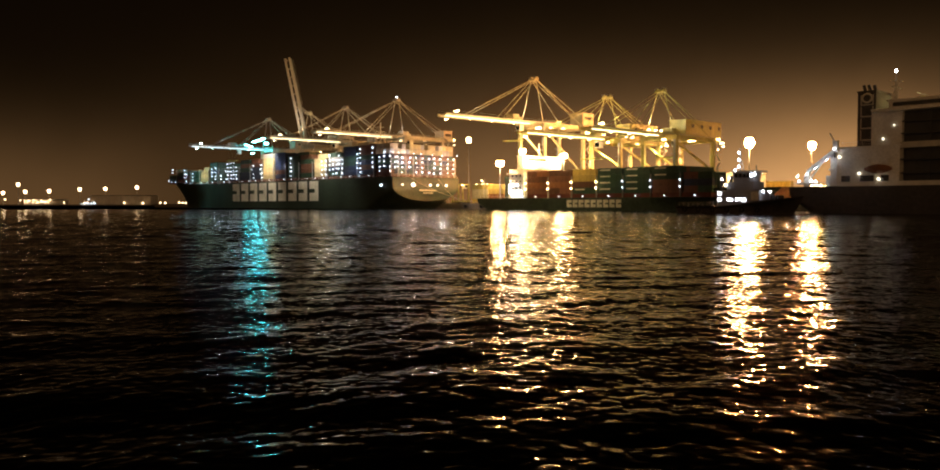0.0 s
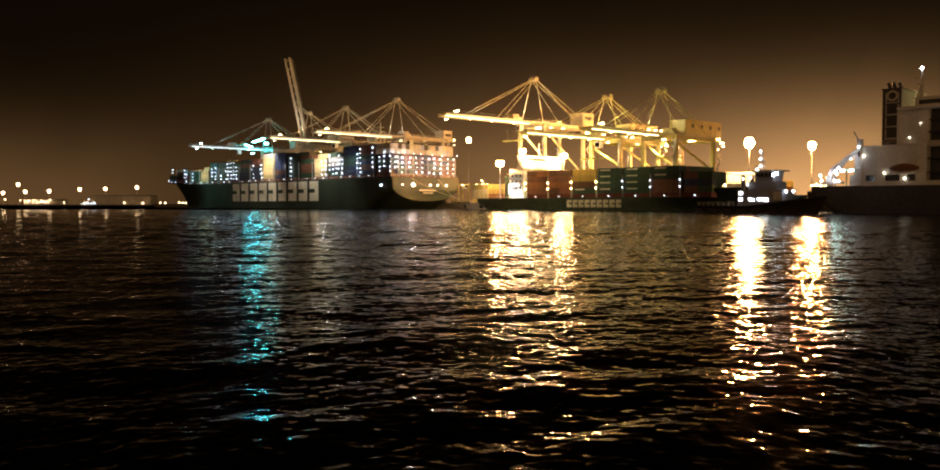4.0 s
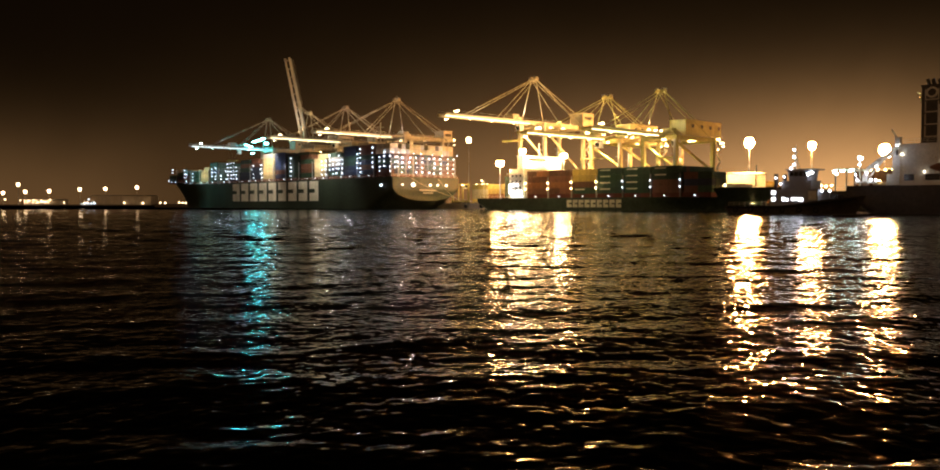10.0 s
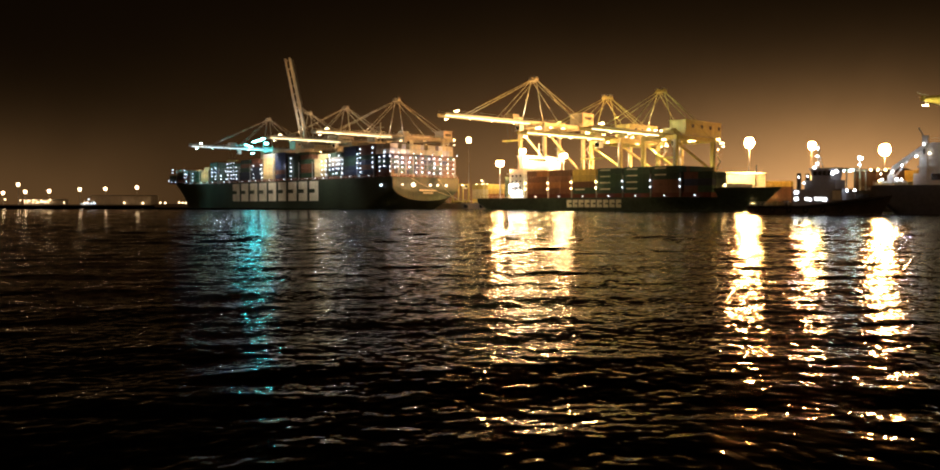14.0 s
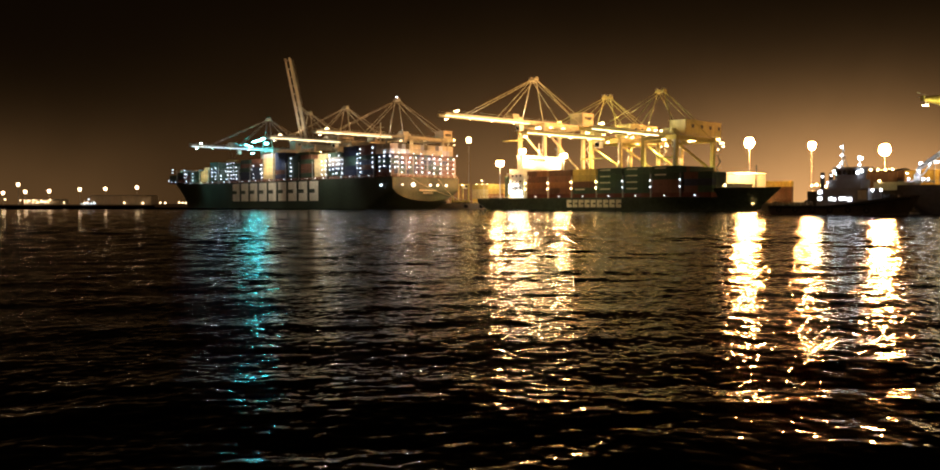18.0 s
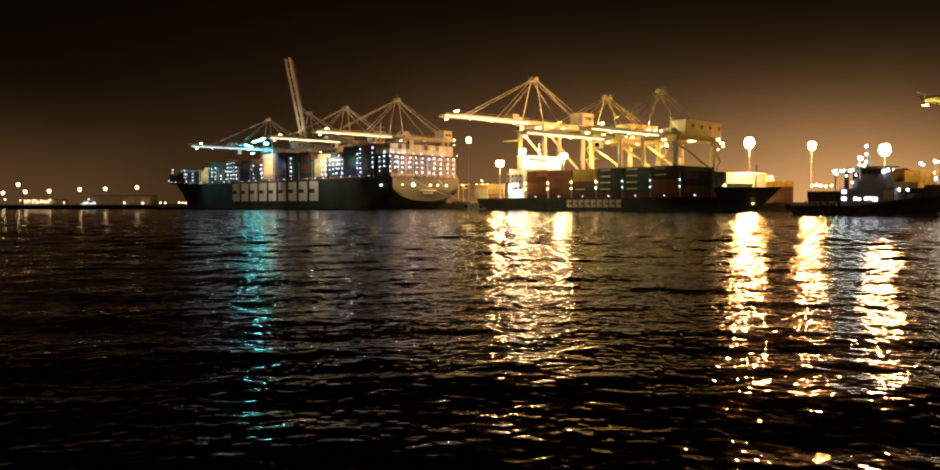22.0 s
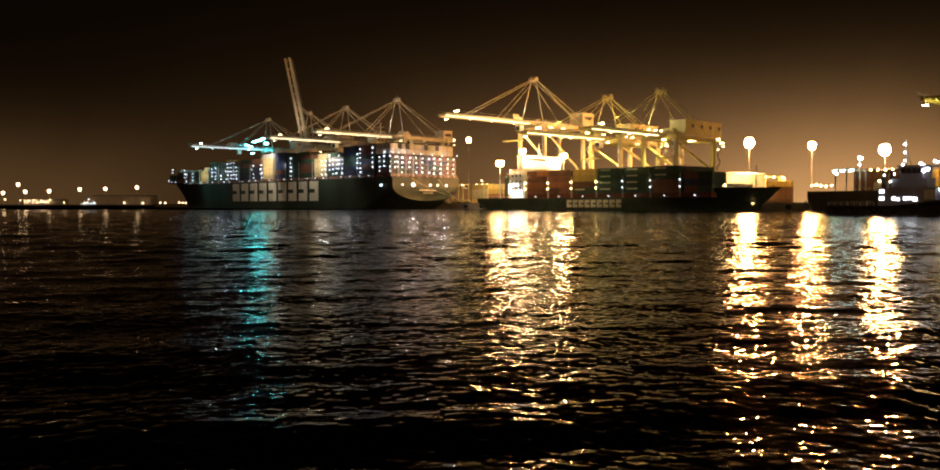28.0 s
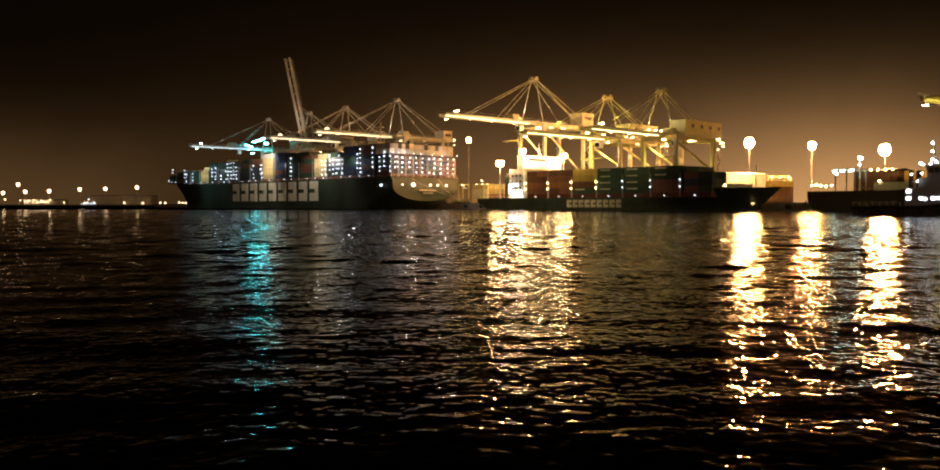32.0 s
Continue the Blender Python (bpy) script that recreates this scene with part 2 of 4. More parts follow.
# wavelets, harbour chop, long-crested wash of passing ships, steeper chop of the fairway
WAVES = ((0.17, 0.85, 0.6, 0.098, 64, False), (0.9, 2.4, 1.1, 0.040, 30, False), (2.4, 5.5, 0.5, 0.044, 7, False), (1.6, 9.0, 1.2, 0.070, 48, True))
WATER_A = wave_sheet("water", 3, 1.40)
WATER_B = wave_sheet("water", 8, 1.80)


# ---- quay and far shore ----
def quay():
    q = thing("quay", pose(0, 0, 0), "concrete container quay with dark fendered edge", "quay", kind="structure")
    bm = bmesh.new()
    pts = [at_quay(t, b) for t, b in ((-262, 3), (420, 3), (420, -420), (-262, -420))]
    vs = [[bm.verts.new((p.x, p.y, z)) for p in pts] for z in (-4, 3.0)]
    bm.faces.new(vs[1])
    bm.faces.new(vs[0][::-1])
    for i in range(4):
        bm.faces.new((vs[0][i], vs[0][(i + 1) % 4], vs[1][(i + 1) % 4], vs[1][i]))
    part("slab", bm, M_CONC, q)
    bm = bmesh.new()
    for b in (0.0, -30.0):
        beam(bm, at_quay(-260, b, 3.07), at_quay(400, b, 3.07), 0.15, 0.14)
    part("crane_rail", bm, M_STEEL, q)
    bm = bmesh.new()
    beam(bm, at_quay(-262, 2.8, 3.15), at_quay(420, 2.8, 3.15), 0.4, 0.3)
    part("kerb", bm, M_CONC, q)
    for t in range(-255, 0, 12):
        bm = bmesh.new()
        tube(bm, at_quay(t, 3.0, 1.6), at_quay(t, 4.2, 1.6), 1.1, 1.0, 12)
        part("fender", bm, M_RUBBER, q)
        bm = bmesh.new()
        p = at_quay(t + 6, 2.2, 3.0)
        tube(bm, p, p + Vector((0, 0, 0.55)), 0.3, 0.25)
        tube(bm, p + Vector((0, 0, 0.55)), p + Vector((0, 0, 0.8)), 0.42, 0.36)
        part("bollard", bm, M_STEEL, q)


quay()


def far_shore():
    s = thing("far_shore", pose(0, 0, 0), "dark far harbour shore with sheds", "shore", kind="structure")
    bm = bmesh.new()
    box(bm, -2200, -330, 1360, 2300, -4, 2.5)
    part("land", bm, M_LAND, s)


far_shore()


# ---- hulls ----
def hull_bmesh(length, beam_w, deck, rake, counter=4.0, bow_from=0.84, wl_from=0.66, stations=40, levels=17, after=12):
    """A ship's hull, stern at x = 0, waterline at z = 0. deck(s): deck height at s of the length."""
    bm = bmesh.new()
    rows = []
    for s in [0.1 * (i / after) ** 1.3 for i in range(after)] + [0.1 + 0.9 * i / stations for i in range(stations + 1)]:
        zd = deck(s)
        low = max(-2.5, counter + (-9 - counter) * s / 0.10) if s < 0.10 else -2.5
        w = 1.0 if s < wl_from else max(0.004, 1 - ((s - wl_from) / (1 - wl_from)) ** 1.7)
        d = 1.0 if s < bow_from else max(0.01, 1 - ((s - bow_from) / (1 - bow_from)) ** 2.3)
        side = []
        for j in range(levels):
            z = low + (zd - low) * (j / (levels - 1)) ** 1.5
            zf = min(1, max(0, z / zd))
            hb = beam_w / 2 * (w + (d - w) * zf ** 1.5)
            if s < 0.10:
                k = s / 0.10
                zb, zt = counter + (-9 - counter) * k, zd * 0.72 + (-2.6 - zd * 0.72) * k
                g = min(1, max(0, (z - zb) / (zt - zb)))
                hb *= math.sqrt(max(0.0, 1 - (1 - g) ** 2)) * 0.999 + 0.001
            x = s * (length - rake) + rake * max(0, (s - 0.8) / 0.2) ** 1.5 * zf
            side.append((x, hb, z))
        rows.append(([bm.verts.new(p) for p in side], [bm.verts.new((p[0], -p[1], p[2])) for p in side]))
    for (a, b), (c, d2) in zip(rows, rows[1:]):
        for j in range(levels - 1):
            bm.faces.new((a[j], c[j], c[j + 1], a[j + 1]))
            bm.faces.new((b[j], b[j + 1], d2[j + 1], d2[j]))
        bm.faces.new((a[-1], c[-1], d2[-1], b[-1]))
        bm.faces.new((a[0], b[0], d2[0], c[0]))
    for j in range(levels - 1):
        bm.faces.new((rows[0][0][j], rows[0][0][j + 1], rows[0][1][j + 1], rows[0][1][j]))
        bm.faces.new((rows[-1][0][j], rows[-1][1][j], rows[-1][1][j + 1], rows[-1][0][j + 1]))
    return bm


def rail(parent, pts, h=1.1, gap=3.0, material=None):
    bm = bmesh.new()
    for p, q in zip(pts, pts[1:]):
        p, q = Vector(p), Vector(q)
        n = max(1, round((q - p).length / gap))
        for k in (0.5, 1.0):
            beam(bm, p + Vector((0, 0, h * k)), q + Vector((0, 0, h * k)), 0.06)
        for i in range(n + 1):
            c = p.lerp(q, i / n)
            beam(bm, c, c + Vector((0, 0, h)), 0.06)
    return part("railing", bm, material or M_WHITE, parent)


# ---- containers ----
BOX_MESH = {}


def container_mesh(colour, length):
    key = (colour, length)
    if key in BOX_MESH:
        return BOX_MESH[key]
    bm = bmesh.new()
    L, W, H = length, 2.44, 2.56
    box(bm, 0.06, L - 0.06, -W / 2 + 0.06, W / 2 - 0.06, 0.08, H - 0.04)
    for x in (0.0, L - 0.18):
        for y in (-W / 2, W / 2 - 0.16):
            box(bm, x, x + 0.18, y, y + 0.16, 0, H)
    for y in (-W / 2, W / 2 - 0.12):
        for z in (0, H - 0.12):
            box(bm, 0.18, L - 0.18, y + 0.003, y + 0.117, z + 0.003, z + 0.12)
        n = 9
        for i in range(n):
            x = 0.6 + (L - 1.2) * (i + 0.5) / n
            yy = y + 0.025 if y < 0 else y + 0.075
            box(bm, x - 0.32, x + 0.32, yy, yy + 0.04, 0.2, H - 0.2)
    for x in (0.02, L - 0.07):
        for y in (-0.55, -0.2, 0.2, 0.55):
            box(bm, x, x + 0.05, y - 0.03, y + 0.03, 0.1, H - 0.1)
    me = mesh_of("container", bm, M_BOX[colour])
    BOX_MESH[key] = me
    return me


def container(colour, m, length=12.19, group="containers on the ship", where="stacked on a container ship"):
    ob = new("container", container_mesh(colour, length))
    ob.matrix_world = m
    return tagged(ob, f"{colour} corrugated steel shipping container {where}", "container", group)


def box_block(name, m, colour, blocks):
    """Inner stacks that stay hidden behind the outer rows, row by row."""
    bm = bmesh.new()
    for b in blocks:
        box(bm, *b)
    ob = new(name, mesh_of(name, bm, M_BOX[colour]))
    ob.matrix_world = m
    return tagged(ob, "inner stacks of steel shipping containers on deck", "containers", kind="stuff")


# ---- large container ship with its stern towards the fairway ----
def big_ship():
    m = pose(-22.5, 425.5, 0, 0, 0, 133.0)
    ship = thing("container_ship", m, "large dark green container ship moored at the quay, deck lamps lit", "ship")
    deck = lambda s: 16.6 + 5.5 * max(0, (s - 0.72) / 0.28) ** 1.6
    part("hull", hull_bmesh(309, 45.0, deck, 19, 4.3), M_HULL, ship)
    # pale blocks in place of the hull lettering
    for i in range(9):
        x = 68.5 + i * 11.7
        solid("lettering_block", M_CREAM, ship, (x, x + 3.6, 22.5, 22.62, 4.6, 15.8), (x + 3.6, x + 9.0, 22.5, 22.62, 4.6, 9.2), (x + 3.6, x + 9.0, 22.5, 22.62, 11.4, 15.8), label="pale painted block on the dark hull")
    rng = random.Random(5)
    tiers = [6, 6, 6, 5, 5, 5, 6, 6, 6, 5, 5, 3, 3, 5, 4, 3, 3, 3, 2, 0]
    tint = ["pale grey", "navy blue", "navy blue", "pale grey", "cream", "brown", "dark green", "navy blue", "cream", "navy blue", "navy blue", "pale grey", "dark green", "teal green", "cream", "dark green", "dark green", "brown", "dark green", ""]
    bridges = []
    pitch, base = 14.7, 18.2
    for k, n in enumerate(tiers):
        x = 3.5 + pitch * k
        wide = 17 if x < 250 else (15 if x < 275 else 7)
        solid("hatch_cover", M_RED, ship, (x, x + 12.4, -wide * 1.25, wide * 1.25, deck(x / 309) - 0.5, max(base, deck(x / 309) + 0.6) - 0.02))
        z0 = max(base, deck(x / 309) + 0.6)
        inner = []
        for r in range(wide):
            y = (wide - 1) / 2 * 2.5 - r * 2.5
            top = max(0, n - (1 if rng.random() < 0.25 else 0)) if n else 0
            if k == 2 and r > 3:
                continue
            for h in range(top):
                if r == 0 or k == 0:
                    c = (tint[k] if rng.random() < 0.9 else "pale grey") if tint[k] in ("cream", "white") else rng.choice([tint[k], tint[k], "navy blue", "dark green", "brown", "dark green"])
                    if k == 0:
                        c = rng.choice(["navy blue", "dark green", "brown", "teal green"]) if h < 4 else (rng.choice(["white", "pale grey"]) if r < 4 else rng.choice(["cream", "cream", "pale grey"]))
                    container(c, m @ pose(x, y, z0 + 2.6 * h), group="containers on the large ship")
                else:
                    inner.append((x, x + 12.19, y - 1.2, y + 1.2, z0 + 2.6 * h, z0 + 2.6 * h + 2.56))
        if inner:
            box_block("container_stack", m, tint[k] or "dark green", inner)
        # lashing bridge behind the bay
        bx = x - 1.15
        hb = wide * 1.25 + 0.4
        bridge = solid("lashing_bridge", M_GALV, ship, (bx - 0.45, bx + 0.45, -hb, hb, z0 - 0.2, z0))
        for i in range(10):
            y = -hb + 2 * hb * i / 9
            solid("post", M_GALV, bridge, (bx - 0.25, bx + 0.25, y - 0.15, y + 0.15, z0 - 1.9, z0 - 0.2), (bx - 0.25, bx + 0.25, y - 0.15, y + 0.15, z0, z0 + 9.0))
        for h in range(4):
            if h:
                solid("walkway", M_GALV, bridge, (bx - 0.43, bx + 0.43, -hb - 0.02, hb + 0.02, z0 - 0.2 + h * 2.6, z0 + h * 2.6))
            solid("handrail", M_GALV, bridge, (bx - 0.5, bx - 0.44, -hb, hb, z0 + 0.9 + h * 2.6, z0 + 1.0 + h * 2.6))
        if k == 0:
            for h in range(4):
                for f in (0.05, 0.09, 0.15, 0.27, 0.37, 0.46, 0.57, 0.65, 0.75, 0.87, 0.96):
                    if rng.random() < 0.9:
                        bulb(bridge, (bx - 0.75, hb - 2 * hb * f + rng.uniform(-0.35, 0.35), z0 + 0.9 + h * 2.5 + rng.uniform(-0.25, 0.25)), rng.choice((0.28, 0.36, 0.46)), G_WHITE)
            for f in (0.02, 0.1, 0.33, 0.44, 0.62, 0.78, 1.02):
                bulb(bridge, (bx - 0.75, hb - 2 * hb * f, z0 + 10.4 + rng.uniform(-0.4, 0.6)), 0.32, G_WHITE)
        bridges.append(bridge)
    # columns of working lamps on the lashing bridges and cell guides: distance from the stern, rows, first row
    for x, n, low in ((3, 5, 0), (8, 4, 1), (12, 4, 0), (18, 5, 1), (29, 6, 0), (31.5, 4, 1), (46, 4, 0), (49, 5, 0), (51.5, 4, 0), (55, 5, 0), (58, 4, 1), (62, 5, 0), (66, 4, 0), (99.5, 5, 0), (134, 4, 0), (136, 3, 1), (145, 4, 0), (147, 3, 0), (168, 4, 0), (171.5, 5, 0), (175.5, 5, 0), (180, 5, 0), (182.5, 3, 0), (190, 2, 0), (198, 4, 0), (203, 3, 1), (234, 3, 0), (244, 3, 0), (247, 3, 1), (274, 4, 0)):
        for h in range(n):
            if rng.random() < 0.92:
                half = 21.65 if x < 250 else (19.2 if x < 275 else 9.3)
                bulb(bridges[min(len(bridges) - 1, round((x - 2.3) / pitch))], (x + rng.uniform(-0.3, 0.3), half, max(base, deck(x / 309) + 0.6) + 1.3 + (h + low) * 2.5 + rng.uniform(-0.25, 0.25)), rng.choice((0.3, 0.38, 0.46)), G_WHITE)
    # accommodation tower
    house = solid("accommodation", M_WHITE, ship, (33.5, 45.5, -19, 10.5, 16.4, 33.0), (32.5, 46.5, -20, 11, 30.2, 31.0), label="white accommodation tower")
    solid("wheelhouse", M_WHITE, ship, (34.5, 45, -12, 12, 33, 36.4), label="white wheelhouse on the tower")
    for z in range(19, 30, 3):
        for x in (35.5, 38.5, 41.5):
            solid("window", M_GLASS, house, (x, x + 1.1, 10.45, 10.56, z, z + 1.1))
    solid("window_band", M_GLASS, house, (34.45, 34.55, -11, 11, 34.2, 35.4))
    mast = bmesh.new()
    tube(mast, (40, 0, 36.4), (40, 0, 48), 0.4, 0.2)
    beam(mast, (40, -3, 43), (40, 3, 43), 0.2)
    beam(mast, (40, -2, 45.5), (40, 2, 45.5), 0.2)
    part("radar_mast", mast, M_WHITE, ship)
    solid("funnel", M_HULL, ship, (22, 29, -5, 5, 16.4, 36), label="dark green funnel")
    # deck edge lamps and mooring deck lamps
    for i in range(34):
        x = 20 + i * 8.6
        s = x / 309
        d = 1.0 if s < 0.84 else max(0.01, 1 - ((s - 0.84) / 0.16) ** 2.3)
        if rng.random() < 0.7:
            bulb(ship, (x, 22.5 * d + 0.1, deck(s) + 0.9), 0.24, G_WHITE)
    for y, r in ((16.5, 0.5), (9.5, 1.1), (-2, 0.65), (-7, 0.55), (-13, 0.65)):
        bulb(ship, (-0.5, y, 12.6), r, G_STERN)
    bulb(ship, (9, 22.9, 12.4), 0.7, G_WHITE)
    for y0, y1, z in ((-6.5, 5.0, 9.5), (-4.0, 2.6, 8.1)):
        solid("lettering_bar", M_CREAM, ship, (-0.14, 0.02, y0, y1, z, z + 0.8), label="pale painted bar on the stern")
    rail(ship, [(0, -21.5, 16.6), (0, 21.5, 16.6), (240, 22.3, 16.6)])
    for x, y, z, w in ((-1.6, 12, 24.5, 2600), (-1.6, -10, 24.5, 2600), (36, 24.5, 25, 900), (62, 24.5, 26, 900), (112, 24.5, 26, 500), (190, 24.5, 26, 1400)):
        lamp("deck_lamp", m @ Vector((x, y, z)), w, WHITE, 0.4)
    # warm spots added outboard, without fixtures, to brighten the cream bays
    for x, y, w in ((68, 25.5, 900), (127, 25.5, 3400), (217, 25.0, 5000)):
        lamp("bay_fill", m @ Vector((x, y, 29)), w, WARM, 0.4, m @ Vector((x, 20, 22)), 110)


big_ship()


# ---- smaller container ship, bow towards the fairway ----
def feeder_ship():
    m = pose(13.1, 401.1, 0, 0, 0, -47.0)
    ship = thing("container_ship", m, "smaller dark green container ship with stacked containers on deck", "ship")
    deck = lambda s: 5.4 + 3.4 * min(1, max(0, (s - 0.86) / 0.03))
    part("hull", hull_bmesh(146, 26.0, deck, 10, 1.5, 0.8, 0.66), M_HULL, ship)
    for i in range(9):
        x = 56.0 + i * 3.25
        solid("lettering_block", M_CREAM, ship, (x, x + 1.1, -13.1, -13.0, 1.3, 4.5), (x + 1.1, x + 2.6, -13.1, -13.0, 1.3, 2.6), (x + 1.1, x + 2.6, -13.1, -13.0, 3.2, 4.5), label="pale painted block on the dark hull")
    rng = random.Random(11)
    tiers = [4, 4, 4, 4, 4, 4, 3]
    tints = [["orange", "orange", "brown"], ["orange", "orange", "brown"], ["dark green", "dark green", "brown"], ["dark green", "teal green", "dark green"], ["dark green", "dark green", "brown"], ["brown", "dark green", "brown"], ["dark green", "navy blue", "brown"]]
    base = 7.1
    for k, n in enumerate(tiers):
        x = 32 + 13.4 * k
        wide = 10 if k < 6 else 4
        solid("hatch_cover", M_RED, ship, (x, x + 12.4, -12.5, 12.5 if k < 6 else 8.0, 5.3, base - 0.02))
        inner = []
        for r in range(wide):
            y = (-11.25 if k < 6 else -10.0) + r * 2.5
            for h in range(n):
                if r < 1 or (h == n - 1 and r < 3):
                    pair = rng.random() < 0.2
                    for q in range(2 if pair else 1):
                        colour = "yellow" if k == 2 and h > 1 else rng.choice(tints[k])
                        ob = container(colour, m @ pose(x + q * 6.13, y, base + 2.6 * h), 6.06 if pair else 12.19, "containers on the smaller ship")
                        if r < 1 and "green" in colour and k < 6:
                            solid("lettering_bar", M_CREAM, ob, (0.7 if pair else 1.2, 3.6 if pair else 6.4, -1.25, -1.21, 1.55, 2.05), label="pale painted bar on the container side")
                else:
                    inner.append((x, x + 12.19, y - 1.2, y + 1.2, base + 2.6 * h, base + 2.6 * h + 2.56))
        box_block("container_stack", m, "dark green", inner)
        bx = x - 0.6
        br = solid("lashing_bridge", M_GALV, ship, (bx - 0.35, bx + 0.35, -12.7, 12.7, base - 0.1, base + 0.05))
        for y in (-12.6, -6, 0, 6, 12.6):
            solid("post", M_GALV, br, (bx - 0.2, bx + 0.2, y - 0.15, y + 0.15, base + 0.05, base + 7.4), (bx - 0.2, bx + 0.2, y - 0.15, y + 0.15, 5.3, base - 0.1))
        for h in (1, 2):
            solid("walkway", M_GALV, br, (bx - 0.33, bx + 0.33, -12.8, 12.8, base + h * 2.6 - 0.1, base + h * 2.6 + 0.05))
        for h in (1, 2):
            bulb(br, (bx, -13.0, base + h * 2.6 - 0.3), 0.35, G_WARM if k < 4 else G_WHITE)
        bulb(ship, (x + 6, -13.1, 6.0), 0.28, G_WHITE)
    # house at the stern, its bridge front lit by forward floodlights
    house = solid("accommodation", M_WHITE, ship, (20, 29, -11.5, 11.5, 5.3, 18.8), (19.5, 29.6, -12.6, 12.6, 16.4, 16.8), (16, 20, -8, 8, 5.3, 11.0), label="white accommodation block at the stern")
    bridge = solid("wheelhouse", M_WHITE, ship, (26.4, 30.2, -13, 13, 18.8, 24.4), (26.0, 30.5, -13.3, 13.3, 24.4, 24.8), label="white wheelhouse front lit by floodlights")
    for z in (7, 9.8, 12.6, 15.2):
        for x in (21.5, 24.0, 26.5):
            solid("window", M_GLASS, house, (x, x + 0.9, -11.56, -11.5, z, z + 0.9))
    for y in range(-12, 12, 2):
        solid("window", M_GLASS, bridge, (30.2, 30.26, y + 0.2, y + 1.8, 22.6, 23.6))
    for z in (6.6, 8.2, 9.8, 11.4):
        for x in (20.6, 22.6, 25.2, 27.6):
            if (x + z) % 1.3 < 0.9:
                bulb(house, (x, -11.9, z), 0.5, G_MAST)
    for x, y, z, r in ((15.5, -13.2, 21.6, 1.7), (30.5, -13.6, 26.6, 1.3), (31.0, 14.0, 25.6, 1.5)):
        bm = bmesh.new()
        tube(bm, (x, y, 5.3 if x < 20 else 18.7), (x, y, z), 0.25)
        part("lamp_post", bm, M_GALV, ship)
        for i in range(4):
            a = math.pi * i / 2
            bm = bmesh.new()
            box(bm, -r * 0.35, r * 0.35, -r * 0.55, r * 0.55, -r * 0.6, r * 0.6)
            bmesh.ops.bevel(bm, geom=bm.edges[:], offset=r * 0.2, segments=1, affect="EDGES")
            bm.transform(pose(x + r * 0.62 * math.cos(a), y + r * 0.62 * math.sin(a), z, 0, 12, 90 * i))
            part("floodlight", bm, G_DECK, ship, "blazing sodium floodlight")
    for x, y, z, w in ((13.2, -14.6, 21.6, 1800), (33.5, -9, 23.5, 12000), (33.5, 8, 23.5, 12000)):
        lamp("bridge_lamp", m @ Vector((x, y, z)), w, WARM, 0.7)
    solid("funnel", M_HULL, ship, (8.5, 13.5, -3, 3, 5.3, 16))
    mast = bmesh.new()
    tube(mast, (28, 0, 24.8), (28, 0, 31), 0.35, 0.2)
    beam(mast, (28, -2.5, 28), (28, 2.5, 28), 0.2)
    part("radar_mast", mast, M_WHITE, ship)
    fm = bmesh.new()
    tube(fm, (136, 0, 8.8), (136, 0, 17), 0.3, 0.2)
    part("foremast", fm, M_WHITE, ship)
    solid("breakwater", M_WHITE, ship, (129, 129.3, -10, 10, 8.7, 10.4))
    rail(ship, [(128, -9.5, 8.8), (137, -6.4, 8.8), (143, -2.5, 8.8)])
    rail(ship, [(0.5, -11.5, 5.4), (31, -12.9, 5.4)])
    bulb(ship, (136.4, -3.2, 2.9), 0.2, G_WARM)
    bulb(ship, (129, -9.9, 9.6), 0.4, G_WARM)


feeder_ship()


# ---- ship-to-shore cranes ----
BEACONS = []


